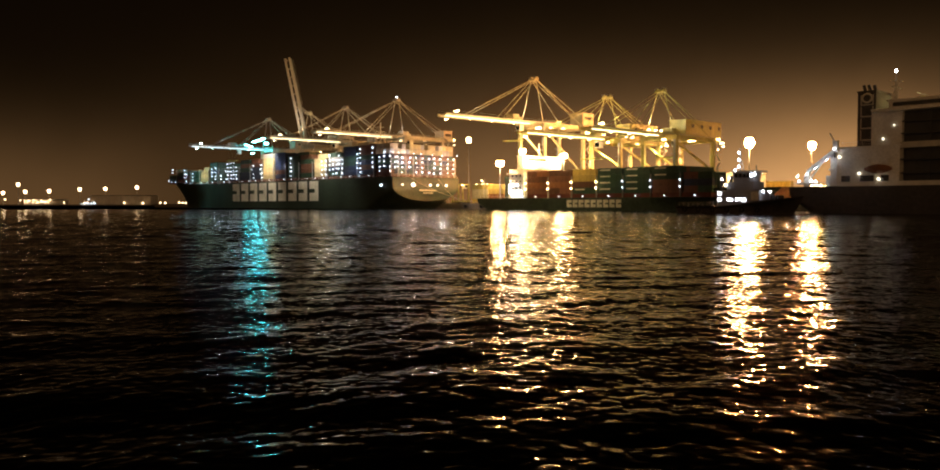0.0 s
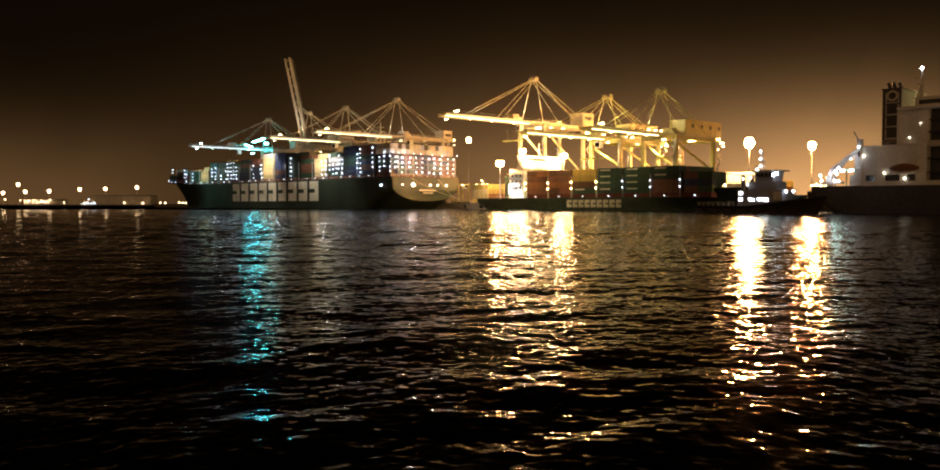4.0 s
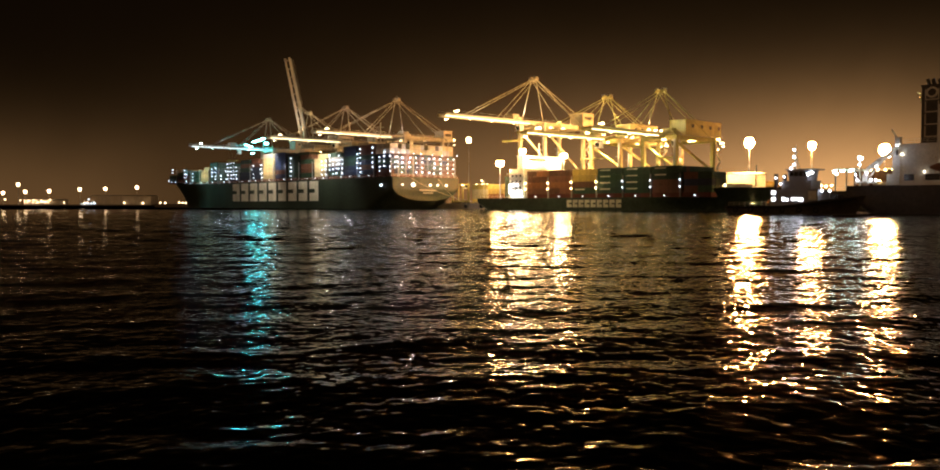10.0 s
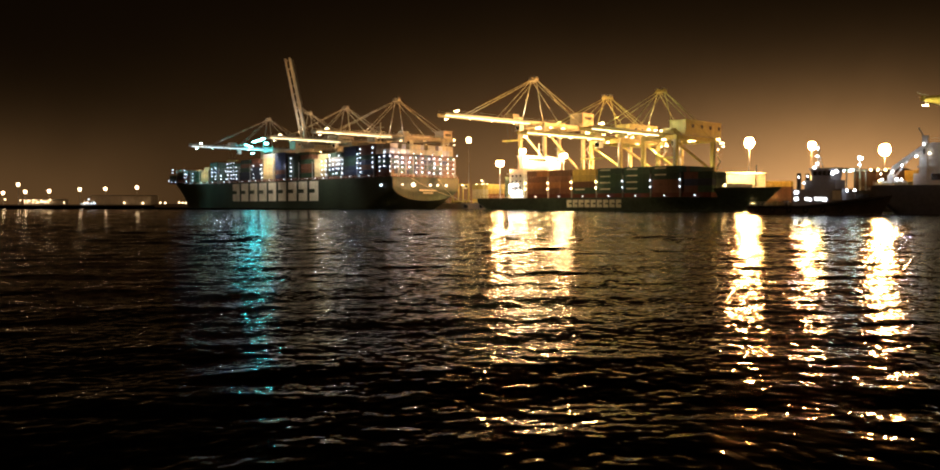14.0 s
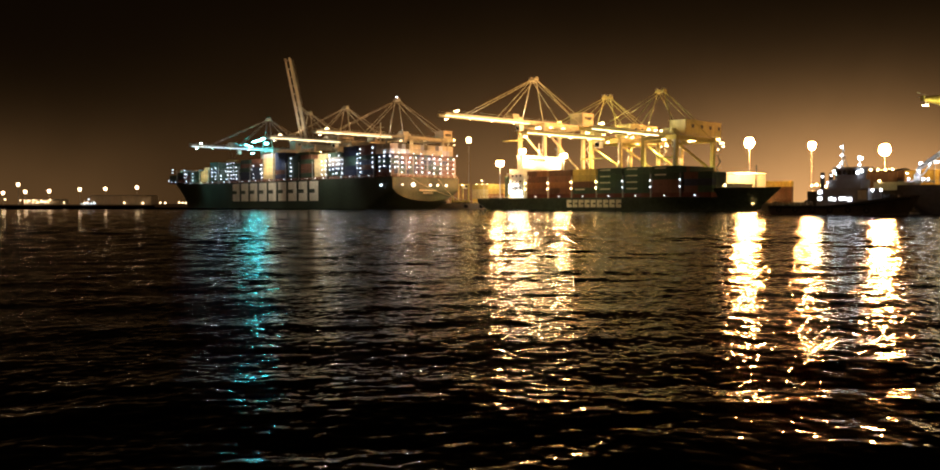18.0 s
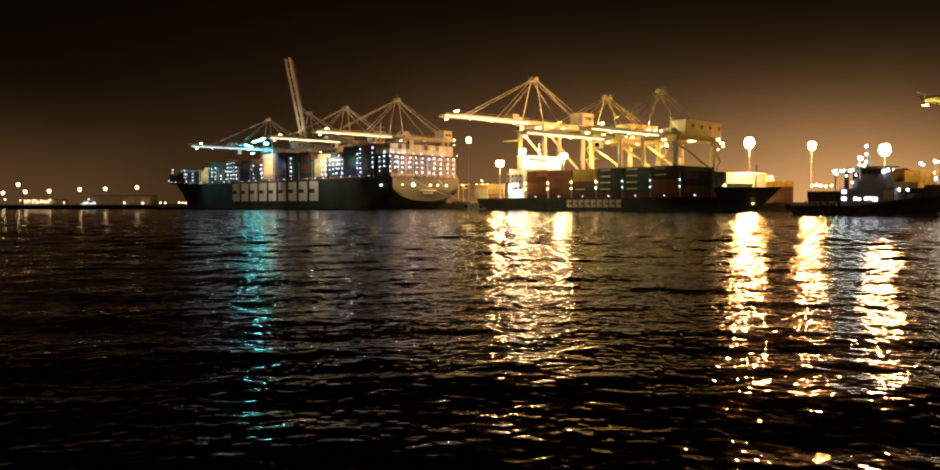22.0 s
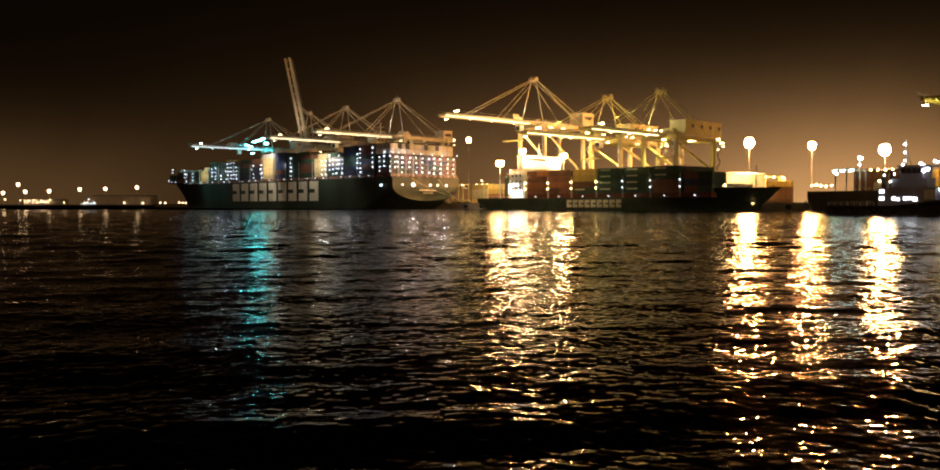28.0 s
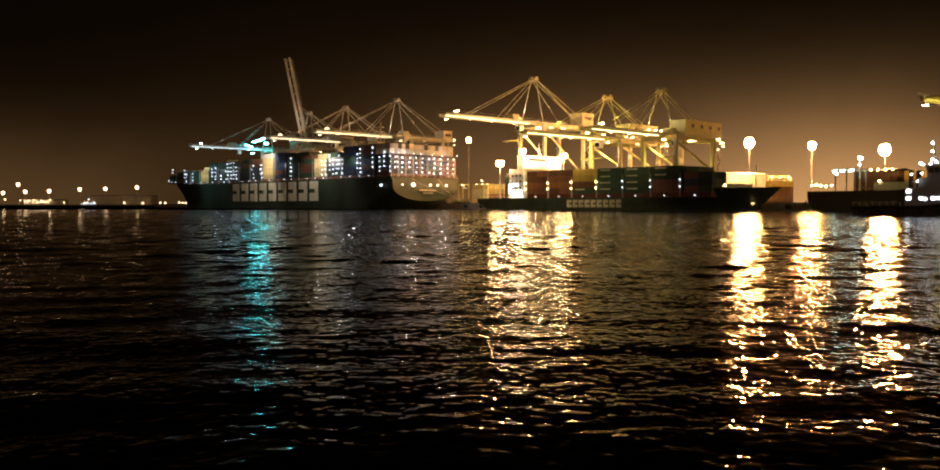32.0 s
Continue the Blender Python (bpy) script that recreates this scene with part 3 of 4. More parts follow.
def crane(t, high, apex, reach, material, flood, raised=0.0, house_x=-28.0, house_l=14.0, trolley=30.0, cab=True, strip=None, spots=(), beacon=False, house_h=6.5):
    m = quay_pose(t, 0)
    c = thing("gantry_crane", m, ("ship-to-shore gantry crane with its boom raised" if raised else "ship-to-shore gantry crane with lowered lit boom"), "crane", "quay cranes")
    h, a = high - 3.0, apex - 3.0
    g = 30.0
    sp = 8.2
    for x in (0.0, -g):
        for y in (-sp, sp):
            bm = bmesh.new()
            beam(bm, (x, y, 1.6), (x, y, h), 1.7, 1.5, (1, 0, 0))
            part("leg", bm, material, c)
        struts("sill_beam", material, c, [((x, -sp - 3, 2.2), (x, sp + 3, 2.2))], 1.3, 1.4)
        struts("cross_beam", material, c, [((x, -sp, h - 1.2), (x, sp, h - 1.2))], 1.5, 1.8)
        for y in (-sp - 1.5, sp + 1.5):
            bm = bmesh.new()
            for dx in (-2.4, -0.8, 0.8, 2.4):
                tube(bm, (x - 0.25, y + dx * 0.7, 0.45), (x + 0.25, y + dx * 0.7, 0.45), 0.38, 0.38, 10)
            box(bm, x - 0.4, x + 0.4, y - 2.2, y + 2.2, 0.7, 1.5)
            part("bogie", bm, M_STEEL, c)
    for y in (-sp, sp):
        struts("portal_beam", material, c, [((0, y, 13.5), (-g, y, 13.5))], 1.3, 1.7)
        struts("brace", material, c, [((0, y, h - 3), (-g, y, 14.5))], 0.8)
        struts("top_beam", material, c, [((0, y, h - 1.2), (-g, y, h - 1.2))], 1.1, 1.4)
    for y in (-2.6, 2.6):
        girder = struts("trolley_girder", material, c, [((2.5, y, h), (-g - 15, y, h))], 1.1, 1.9)
        o = y + math.copysign(1.15, y)
        struts("walkway", M_GALV, girder, [((2, o, h + 0.75), (-g - 14.5, o, h + 0.75))], 1.0, 0.12)
        rail(girder, [(2, o + math.copysign(0.45, y), h + 0.8), (-g - 14.5, o + math.copysign(0.45, y), h + 0.8)], 1.1, 2.5, M_GALV)
    for x, y in ((0, sp), (-g, -sp)):
        lift = solid("lift_shaft", M_GALV, c, (x + 0.85, x + 1.15, y - 0.5, y + 0.5, 2, h - 2))
        for k in range(1, 4):
            z = 2 + (h - 4) * k / 4
            solid("landing", M_GALV, lift, (x + 1.15, x + 2.2, y - 0.9, y + 0.9, z, z + 0.1))
    reel = bmesh.new()
    tube(reel, (1.2, 3.0, 5.0), (1.6, 3.0, 5.0), 2.2, 2.2, 20)
    tube(reel, (1.0, 3.0, 5.0), (1.8, 3.0, 5.0), 0.7, 0.7, 12)
    box(reel, 0.6, 1.0, 2.6, 3.4, 2.9, 5.4)
    part("cable_reel", reel, M_STEEL, c)
    lean = radians(raised)
    tip = lambda d, y, dz=0.0: (2.5 + d * math.cos(lean) - dz * math.sin(lean), y, h + d * math.sin(lean) + dz * math.cos(lean))
    boom_l = reach - 2.5
    for y in (-2.6, 2.6):
        b = struts("boom_girder", material, c, [(tip(0, y), tip(boom_l, y))], 0.9, 1.4)
        struts("walkway", M_GALV, b, [(tip(1, y + math.copysign(1.1, y), 0.7), tip(boom_l - 1, y + math.copysign(1.1, y), 0.7))], 1.0, 0.12)
        struts("handrail", M_GALV, b, [(tip(1, y + math.copysign(1.6, y), 1.8), tip(boom_l - 1, y + math.copysign(1.6, y), 1.8))], 0.09)
    bm = bmesh.new()
    for i in range(11):
        d = boom_l * (i + 0.3) / 10.6
        beam(bm, tip(d, -2.6, 0.3), tip(d, 2.6, 0.3), 0.5, 0.7)
    part("boom_tie", bm, material, c)
    # apex frame and stays
    top = (-1.0, 0, a)
    for y in (-1, 1):
        struts("apex_leg", material, c, [((0, y * sp * 0.9, h), (-1.0, y * 1.6, a))], 0.28)
        struts("back_leg", material, c, [((-g, y * sp * 0.8, h + 0.6), (-1.6, y * 1.6, a - 0.4))], 0.24)
        struts("back_stay", material, c, [((-g - 13, y * 2.6, h + 1), (-1.6, y * 1.2, a))], 0.2)
        if not raised:
            struts("fore_stay", material, c, [(tip(boom_l * 0.74, y * 2.4, 0.9), (-0.6, y * 1.4, a))], 0.19)
            struts("fore_stay", material, c, [(tip(boom_l * 0.36, y * 2.4, 0.9), (-0.6, y * 1.4, a - 0.3))], 0.19)
        else:
            struts("fore_stay", material, c, [(tip(boom_l * 0.45, y * 2.4, 0.9), (4.0, y * 1.8, a + 2.0)), ((4.0, y * 1.8, a + 2.0), (-0.6, y * 1.4, a))], 0.35)
    solid("apex_head", material, c, (-2.2, 0.4, -2.2, 2.2, a - 0.5, a + 0.4), (-1.8, -0.6, -2.0, -1.2, a + 0.4, a + 1.3), (-1.8, -0.6, 1.2, 2.0, a + 0.4, a + 1.3))
    rail(c, [(-2.2, 2.2, a + 0.4), (0.4, 2.2, a + 0.4), (0.4, -2.2, a + 0.4)], 1.0, 1.3, M_GALV)
    if beacon:
        # a turning lamp in a deep half-round hood
        bm = bmesh.new()
        box(bm, -0.55, -0.45, -0.7, 0.7, -0.6, 0.6)
        for y in (-0.7, 0.62):
            box(bm, -0.45, 0.12, y, y + 0.08, -0.6, 0.6)
        for z in (-0.6, 0.52):
            box(bm, -0.45, 0.12, -0.62, 0.62, z, z + 0.08)
        tube(bm, (-0.2, 0, -1.5), (-0.2, 0, -0.6), 0.08)
        BEACONS.append(part("beacon_hood", bm, M_STEEL, c, "dark hood of a turning beacon"))
        BEACONS[-1].location = (0.2, 1.5, a + 1.9)
        bulb(BEACONS[-1], (-0.05, 0, 0), 0.4, G_BEACON, "beacon_lamp")
    # machinery house
    x0, x1 = house_x - house_l / 2, house_x + house_l / 2
    mh = solid("machinery_house", material, c, (x0, x1, -4.2, 4.2, h + 0.9, h + 0.9 + house_h), (x0 - 0.3, x1 + 0.3, -4.5, 4.5, h + 0.9 + house_h, h + 1.3 + house_h), label="boxy machinery house on the girders")
    for i in range(4):
        c0 = x0 + 1 + (house_l - 4) * i / 3.5
        solid("louvre", M_STEEL, mh, (c0, c0 + 2, 4.2, 4.27, h + house_h - 2.2, h + house_h - 0.6))
        solid("louvre", M_STEEL, mh, (c0, c0 + 2, -4.27, -4.2, h + house_h - 2.2, h + house_h - 0.6))
    # trolley, cab and spreader
    if not raised:
        tr = solid("trolley", material, c, (trolley - 3, trolley + 3, -3.4, 3.4, h + 1.0, h + 2.2), (trolley - 2.2, trolley + 2.2, -2.2, 2.2, h + 2.2, h + 3.6))
        if cab:
            cb = solid("operator_cab", M_WHITE, c, (trolley - 6.4, trolley - 3.6, -1.4, 1.4, h - 4.2, h - 1.2))
            solid("window", M_GLASS, cb, (trolley - 3.6, trolley - 3.54, -1.2, 1.2, h - 3.8, h - 1.8))
        sp_ob = solid("spreader", M_CRANE, c, (trolley - 1.2, trolley + 1.2, -6.0, 6.0, h - 9.6, h - 9.0))
        bm = bmesh.new()
        for y in (-2, 2):
            for dx in (-0.9, 0.9):
                tube(bm, (trolley + dx, y, h - 9.0), (trolley + dx * 2.6, y, h + 1.0), 0.07, 0.07, 5)
        part("rope", bm, M_STEEL, sp_ob)
    # stairs on one landside leg
    for i in range(int(h / 3)):
        st = bmesh.new()
        x0, x1 = (-g - 1.4, -g - 4.4) if i % 2 else (-g - 4.4, -g - 1.4)
        beam(st, (x0, sp + 1.2, 1 + 3 * i), (x1, sp + 1.2, 4 + 3 * i), 0.7, 0.2)
        box(st, min(x0, x1) - 0.6, max(x0, x1) + 0.6, sp + 0.7, sp + 1.7, 3.95 + 3 * i, 4.05 + 3 * i)
        part("stair_flight", st, M_GALV, c)
    # lights along boom and girders
    if not raised:
        floodlight(c, (boom_l - 3.5, 3.6, h + 2.0), 1.3, flood)
        floodlight(c, (boom_l - 3.5, -3.6, h - 1.2), 1.0, flood)
        for d in (0.25, 0.5, 0.75):
            floodlight(c, (2.5 + boom_l * d, 3.4, h - 1.0), 0.6, flood)
    if not raised:
        for i in range(9):
            d = 3 + (boom_l - 8) * i / 8
            solid("strip_light", strip, c, (2.5 + d, 2.1 + d + (boom_l - 8) / 8, 3.12, 3.4, h - 0.75, h - 0.45))
    for x, z, q in spots:
        floodlight(c, (x, 4.9 if z > 1.1 else 3.6, h + z), q * 0.55, flood)
    floodlight(c, (-4, 3.5, h - 1.2), 1.0, flood)
    floodlight(c, (-20, 3.5, h - 1.2), 0.9, flood)
    bulb(c, (-g - 14, 3, h + 0.5), 0.6, G_WARM)
    return c


BIG, SMALL = (43.0, 65.0), (32.5, 51.6)
first = crane(217, *BIG, 59, M_CRANE_G, G_TEAL, trolley=28, strip=G_COOL)
for x, y, z, q in ((9, 4.2, 46.4, 2.0), (13, 4.2, 45.2, 1.5), (6, 4.2, 47.6, 1.5), (3, 4.2, 44.2, 1.3), (16, 4.2, 41.4, 1.5), (19, 4.2, 42.4, 1.1), (14, 4.0, 36.6, 1.3)):
    floodlight(first, (x, y, z), q, G_CYAN)
crane(161, *BIG, 62, M_CRANE_G, G_DIM, raised=77)
crane(117, *BIG, 55, M_CRANE_G, G_DIM, trolley=12, strip=G_STRIP, house_h=4.0, spots=((-14, -1.2, 1.2),))
crane(63, *BIG, 57, M_CRANE_G, G_DIM, trolley=-6, strip=G_STRIP, beacon=True, house_x=-38, house_l=7, house_h=4.4, spots=((-44, -2.5, 1.6), (-30, -8.0, 1.4), (-1, -2.0, 1.8)))
crane(-48, *BIG, 60, M_CRANE_P, G_WARM, house_x=-39, house_l=9, trolley=14, strip=G_STRIP, spots=((-10, -1.5, 1.3), (-36, -2.0, 1.2)))
crane(-94, *SMALL, 56, M_CRANE, G_WARM, house_x=-24, house_l=22, trolley=10, strip=G_STRIP, spots=((3, -1.6, 1.6), (8, 1.4, 1.2), (-9, 1.4, 1.1), (-14, 1.4, 1.3), (-27, -1.6, 1.4), (-34, 1.4, 1.0), (-40, -1.6, 1.2)))
crane(-123, *SMALL, 51, M_CRANE, G_WARM, house_x=-29, house_l=30, trolley=-8, strip=G_STRIP, spots=((2, -2.0, 1.9), (0, -4.5, 1.5), (6, 1.4, 1.1), (10, 1.4, 1.4), (15, 1.4, 1.1), (-18, -1.6, 1.7), (-22, -1.4, 1.2), (-42, 0.4, 1.4), (-46, -1.0, 2.0), (-47, -2.6, 1.3), (-43, -4.2, 1.2)))
crane(-247, *SMALL, 51, M_CRANE, G_WARM, trolley=20, strip=G_STRIP, spots=((45, 1.9, 2.6), (41, 1.9, 2.6), (47, -1.6, 2.4), (43, -1.6, 2.6), (39, -1.6, 2.4), (36, 1.9, 2.0)))
# floodlights at the boom tips, turned down to the ships' sides
for t, b, z, color, w, to, foot in ((217, 56, 41.5, CYAN, 22000, 216, 10), (117, 54, 41.5, SOFT, 55000, 146, 8), (63, 55, 41.5, SOFT, 45000, 66, 8), (-94, 50, 31, WARM, 11000, -84, 5), (-123, 47, 31, WARM, 7000, -118, 5)):
    lamp("boom_tip_lamp", at_quay(t, b + 3.5, z - 1.5), w, color, 0.6, at_quay(to, 51 if t > 0 else 32, foot), 125)
# spots added in mid-air over the booms, work lamps under the girders, added spots up into the stays
for t, b, hgt, color, w in ((217, 34, 50, COOL, 500), (117, 32, 50, WARM, 5000), (63, 32, 50, WARM, 4500), (-48, 38, 50, PALE, 3000), (-94, 30, 39, YELLOW, 6000), (-123, 28, 39, YELLOW, 6000), (-247, 46, 38, YELLOW, 9000)):
    lamp("boom_lamp", at_quay(t + 1.5, b, hgt), w, color, 0.8, at_quay(t, b, 0), 150)
for t, hgt, color, w in ((217, 40.0, COOL, 9000), (161, 41, WARM, 14000), (117, 41.0, WARM, 12000), (63, 41.0, WARM, 4000), (-48, 40.0, YELLOW, 26000), (-94, 28.5, YELLOW, 34000), (-123, 28.5, YELLOW, 34000)):
    lamp("portal_lamp", at_quay(t + 5, -8, hgt), w, color, 0.8, at_quay(t + 2, -10, 0), 155)
for t, hgt, w, color in ((217, 48, 3500, COOL), (161, 46, 12000, WARM), (117, 48, 9000, PALE), (63, 48, 11000, PALE), (-48, 48, 8000, PALE), (-94, 37.5, 5500, PALE), (-123, 37.5, 7000, PALE)):
    lamp("apex_fill", at_quay(t + 5.5, 3, hgt), w, color, 0.6, at_quay(t, -3, hgt + 12), 150)


# more added spots without fixtures, brightening the stays and the raised boom
for t, hgt, w in ((117, 46, 6000), (63, 46, 6000), (-94, 36, 5000), (-123, 36, 6500)):
    lamp("stay_fill", at_quay(t - 5, 24, hgt), w, PALE, 0.6, at_quay(t, 12, hgt + 10), 140)
lamp("raised_boom_fill", at_quay(155, 20, 48), 15000, PALE, 0.6, at_quay(161, 11, 80), 120)


# ---- high mast floodlights ----
def high_mast(x, y, z0, z1, crown, material, label, group, watts=0, color=WARM, n=20, thick=0.38):
    m = thing("floodlight_mast", pose(x, y, z0), label, "light mast", group)
    h = z1 - z0
    bm = bmesh.new()
    tube(bm, (0, 0, 0), (0, 0, h), thick, thick * 0.42, 10)
    part("pole", bm, M_GALV, m)
    bm = bmesh.new()
    for i in range(n):
        a, b = 2 * math.pi * i / n, 2 * math.pi * (i + 1) / n
        beam(bm, (crown * 0.8 * math.cos(a), crown * 0.8 * math.sin(a), h), (crown * 0.8 * math.cos(b), crown * 0.8 * math.sin(b), h), 0.18)
        if i % 2 == 0:
            beam(bm, (0, 0, h), (crown * 0.8 * math.cos(a), crown * 0.8 * math.sin(a), h), 0.15)
    part("crown", bm, M_GALV, m)
    for dz in (-0.78, -0.42, 0.0, 0.42, 0.78):
        rad = math.sqrt(1 - dz * dz) * 0.82
        k = max(4, round(n * rad))
        for i in range(k):
            a = 2 * math.pi * (i + 0.5 * dz) / k
            bm = bmesh.new()
            q = crown * (0.17 if n > 6 else 0.4)
            box(bm, -q * 0.6, q * 0.6, -q * 0.85, q * 0.85, -q * 0.85, q * 0.85)
            bmesh.ops.bevel(bm, geom=bm.edges[:], offset=q * 0.3, segments=1, affect="EDGES")
            bm.transform(pose(crown * rad * math.cos(a), crown * rad * math.sin(a), h + crown * dz, 0, 15, math.degrees(a)))
            part("floodlight", bm, material, m)
    if watts:
        lamp("mast_lamp", (x, y, z1 - crown - 0.5), watts, color, 1.0, (x, y - 0.01, 0), 160)


MAST = "tall steel mast with a crown of blazing sodium floodlights"
high_mast(143.6, 420, 3, 34.3, 2.4, G_SODIUM, MAST, "yard light masts", 150000)
high_mast(185.6, 443, 3, 34.4, 1.9, G_SODIUM, MAST, "yard light masts", 60000)
high_mast(242.3, 477, 3, 34.4, 3.2, G_SODIUM, MAST, "yard light masts", 150000)
high_mast(-0.7, 470, 3, 39.5, 1.3, G_WARM, "slim quay light mast with a cluster of warm lamps", "yard light masts", n=5, thick=0.13)
FAR = "tall far light mast with orange sodium lamps"
for x, z in ((-776, 36.6), (-802, 22.3), (-764, 24.3), (-723, 25.3), (-670, 28.4), (-626, 29.5), (-572, 31.5)):
    high_mast(x, 1400, 2.5, z, 2.6, G_FAR, FAR, "far light masts", n=6)


# ---- yard ----
def yard_stack(t, b, rows, n, tiers, colours, seed, length=12.19):
    rng = random.Random(seed)
    for i in range(n):
        for r in range(rows):
            for h in range(tiers - (1 if rng.random() < 0.3 else 0)):
                p = at_quay(t - i * (length + 0.4), b - r * 2.7, 3.02 + 2.6 * h)
                container(rng.choice(colours), pose(p.x, p.y, p.z, 0, 0, -47), length, "containers in the yard", "stacked in the floodlit yard")


def quay_lamp(t, b, h, watts):
    p = at_quay(t, b, 3.0)
    post = thing("lamp_post", pose(p.x, p.y, p.z, 0, 0, -137), "galvanised lamp post with a sodium head lighting the quay", "lamp post")
    bm = bmesh.new()
    tube(bm, (0, 0, 0), (0, 0, h), 0.16, 0.09)
    tube(bm, (0, 0, h), (1.6, 0, h + 0.3), 0.07)
    tube(bm, (0, 0, 0), (0, 0, 0.5), 0.28, 0.28)
    part("pole", bm, M_GALV, post)
    floodlight(post, (1.7, 0, h + 0.1), 0.6, G_WARM)
    lamp("quay_lamp", post.matrix_world @ Vector((1.7, 0, h - 0.6)), watts, WARM, 0.4, at_quay(t, b - 8, 6.0), 130)


quay_lamp(-15, 1.6, 12.0, 7000)
quay_lamp(-34, -26, 12.0, 26000)
yard_stack(-208, -44, 3, 3, 5, ["yellow", "yellow", "pale grey"], 2)
yard_stack(2, -7, 2, 2, 5, ["yellow", "yellow", "orange", "cream"], 4)
yard_stack(-16, -44, 2, 3, 4, ["yellow", "pale grey", "orange"], 4)
# brown lower tiers: the dim haze under the lit top box, put into paint
for h, c in enumerate(("brown", "brown", "brown", "yellow")):
    p = at_quay(-141, -62, 3.02 + 2.6 * h)
    container(c, pose(p.x, p.y, p.z, 0, 0, -47), 12.19, "containers in the yard", "stacked in the floodlit yard")


def shed(name, x, y, rz, lx, ly, h, label, eaves=0, material=None):
    """A clad shed with ribs, a shallow roof, a rolling door and eave lamps."""
    s = thing(name, pose(x, y, 2.5 if y > 1000 else 3.0, 0, 0, rz), label, "shed")
    bm = bmesh.new()
    box(bm, -lx / 2, lx / 2, -ly / 2, ly / 2, 0, h)
    wall = part("wall", bm, material or M_SHED, s)
    n = int(lx / 2.4)
    for i in range(n):
        c = -lx / 2 + lx * (i + 0.5) / n
        solid("rib", material or M_SHED, wall, (c - 0.25, c + 0.25, -ly / 2 - 0.14, -ly / 2 - 0.003, 0.1, h - 0.1))
    bm = bmesh.new()
    pts = [(-ly / 2 - 0.6, h), (0, h + 0.9), (ly / 2 + 0.6, h)]
    vs = [[bm.verts.new((x0, p[0], p[1] + dz)) for p in pts for dz in (0.02, 0.3)] for x0 in (-lx / 2 - 0.5, lx / 2 + 0.5)]
    for a, b in ((0, 2), (2, 4)):
        bm.faces.new((vs[0][a + 1], vs[0][b + 1], vs[1][b + 1], vs[1][a + 1]))
        bm.faces.new((vs[0][a], vs[1][a], vs[1][b], vs[0][b]))
    bm.faces.new((vs[0][0], vs[0][1], vs[1][1], vs[1][0]))
    bm.faces.new((vs[0][4], vs[1][4], vs[1][5], vs[0][5]))
    for v in vs:
        bm.faces.new((v[0], v[2], v[3], v[1]))
        bm.faces.new((v[2], v[4], v[5], v[3]))
    part("roof", bm, M_STEEL, s)
    solid("rolling_door", M_GALV, s, (-2.5, 2.5, -ly / 2 - 0.2, -ly / 2 - 0.13, 0.02, 5))
    for i in range(eaves):
        bulb(s, (-lx / 2 + lx * (i + 0.5) / eaves, -ly / 2 - 0.9, h + 0.5), 0.42, G_WARM)
    return s


shed("quay_shed", 136.5, 408, 0, 19, 10, 14.4, "pale clad quay shed washed in sodium light", 0, M_WHITE)
shed("warehouse", 172, 340, -47, 17, 16, 13.2, "brown clad warehouse with a row of eave lamps", 6, M_BROWN)
shed("far_shed", -602, 1420, 0, 104, 30, 15, "long dark shed on the far shore", 0)
shed("far_shed", -735, 1415, 0, 60, 30, 8, "low dark shed on the far shore", 0)
# spots added in mid-air to brighten the shed front and the yard containers
lamp("shed_fill", (132, 394, 21), 26000, SODIUM, 0.6, (136, 406, 8), 140)
lamp("stack_fill", (146, 366, 21), 9000, SODIUM, 0.6, (144, 380, 12), 120)
lamp("stack_fill", (176, 300, 26), 30000, SODIUM, 0.6, (182, 325, 10), 150)


def far_light(x, z, r, material):
    p = thing("street_lamp", pose(x, 1395, 2.5), "small far street lamp on the shore", "lamp", "far shore lamps")
    bm = bmesh.new()
    tube(bm, (0, 0, 0), (0, 0, z - 2.5), 0.2, 0.12, 6)
    part("pole", bm, M_GALV, p)
    bulb(p, (0, 0, z - 2.5), r, material, "lantern")


for x, z, r in ((-796, 11, 1.4), (-770, 10, 1.1), (-757, 9, 1.2), (-747, 10, 1.4), (-740, 6.5, 1.4), (-734, 9, 1.2), (-727, 7, 1.4), (-719, 10.5, 1.3), (-695, 6, 1.3), (-660, 5, 1.6), (-655, 6, 1.2), (-592, 5.5, 1.5), (-560, 5, 1.6), (-530, 5.5, 1.5), (-522, 5, 1.5), (-498, 6, 1.4), (-492, 5.5, 1.6), (-487, 5, 1.2)):
    far_light(x, z, r, G_FAR)


def far_boat():
    b = thing("work_boat", pose(-640, 1340, 0, 0, 0, 0), "small far work boat with white lights", "boat")
    part("hull", hull_bmesh(26, 7, lambda s: 2.2 + 1.0 * max(0, s - 0.6), 2, 0.5, stations=14, levels=5), M_HULL_B, b)
    solid("deckhouse", M_WHITE, b, (9, 18, -2.4, 2.4, 2.1, 6))
    bm = bmesh.new()
    tube(bm, (13, 0, 6), (13, 0, 15), 0.2)
    part("mast", bm, M_GALV, b)
    for x, z, r in ((3, 3.4, 0.8), (7, 4, 1.0), (12, 4.6, 1.2), (14, 11, 1.1), (18, 4, 1.0), (23, 5.5, 1.3), (24, 4, 1.0)):
        bulb(b, (x, -2.8, z), r, G_WHITE)


far_boat()
rng_far = random.Random(7)
for i in range(16):
    far_light(rng_far.uniform(-766, -712), rng_far.uniform(5.0, 11.0), rng_far.uniform(0.7, 1.2), G_FAR)


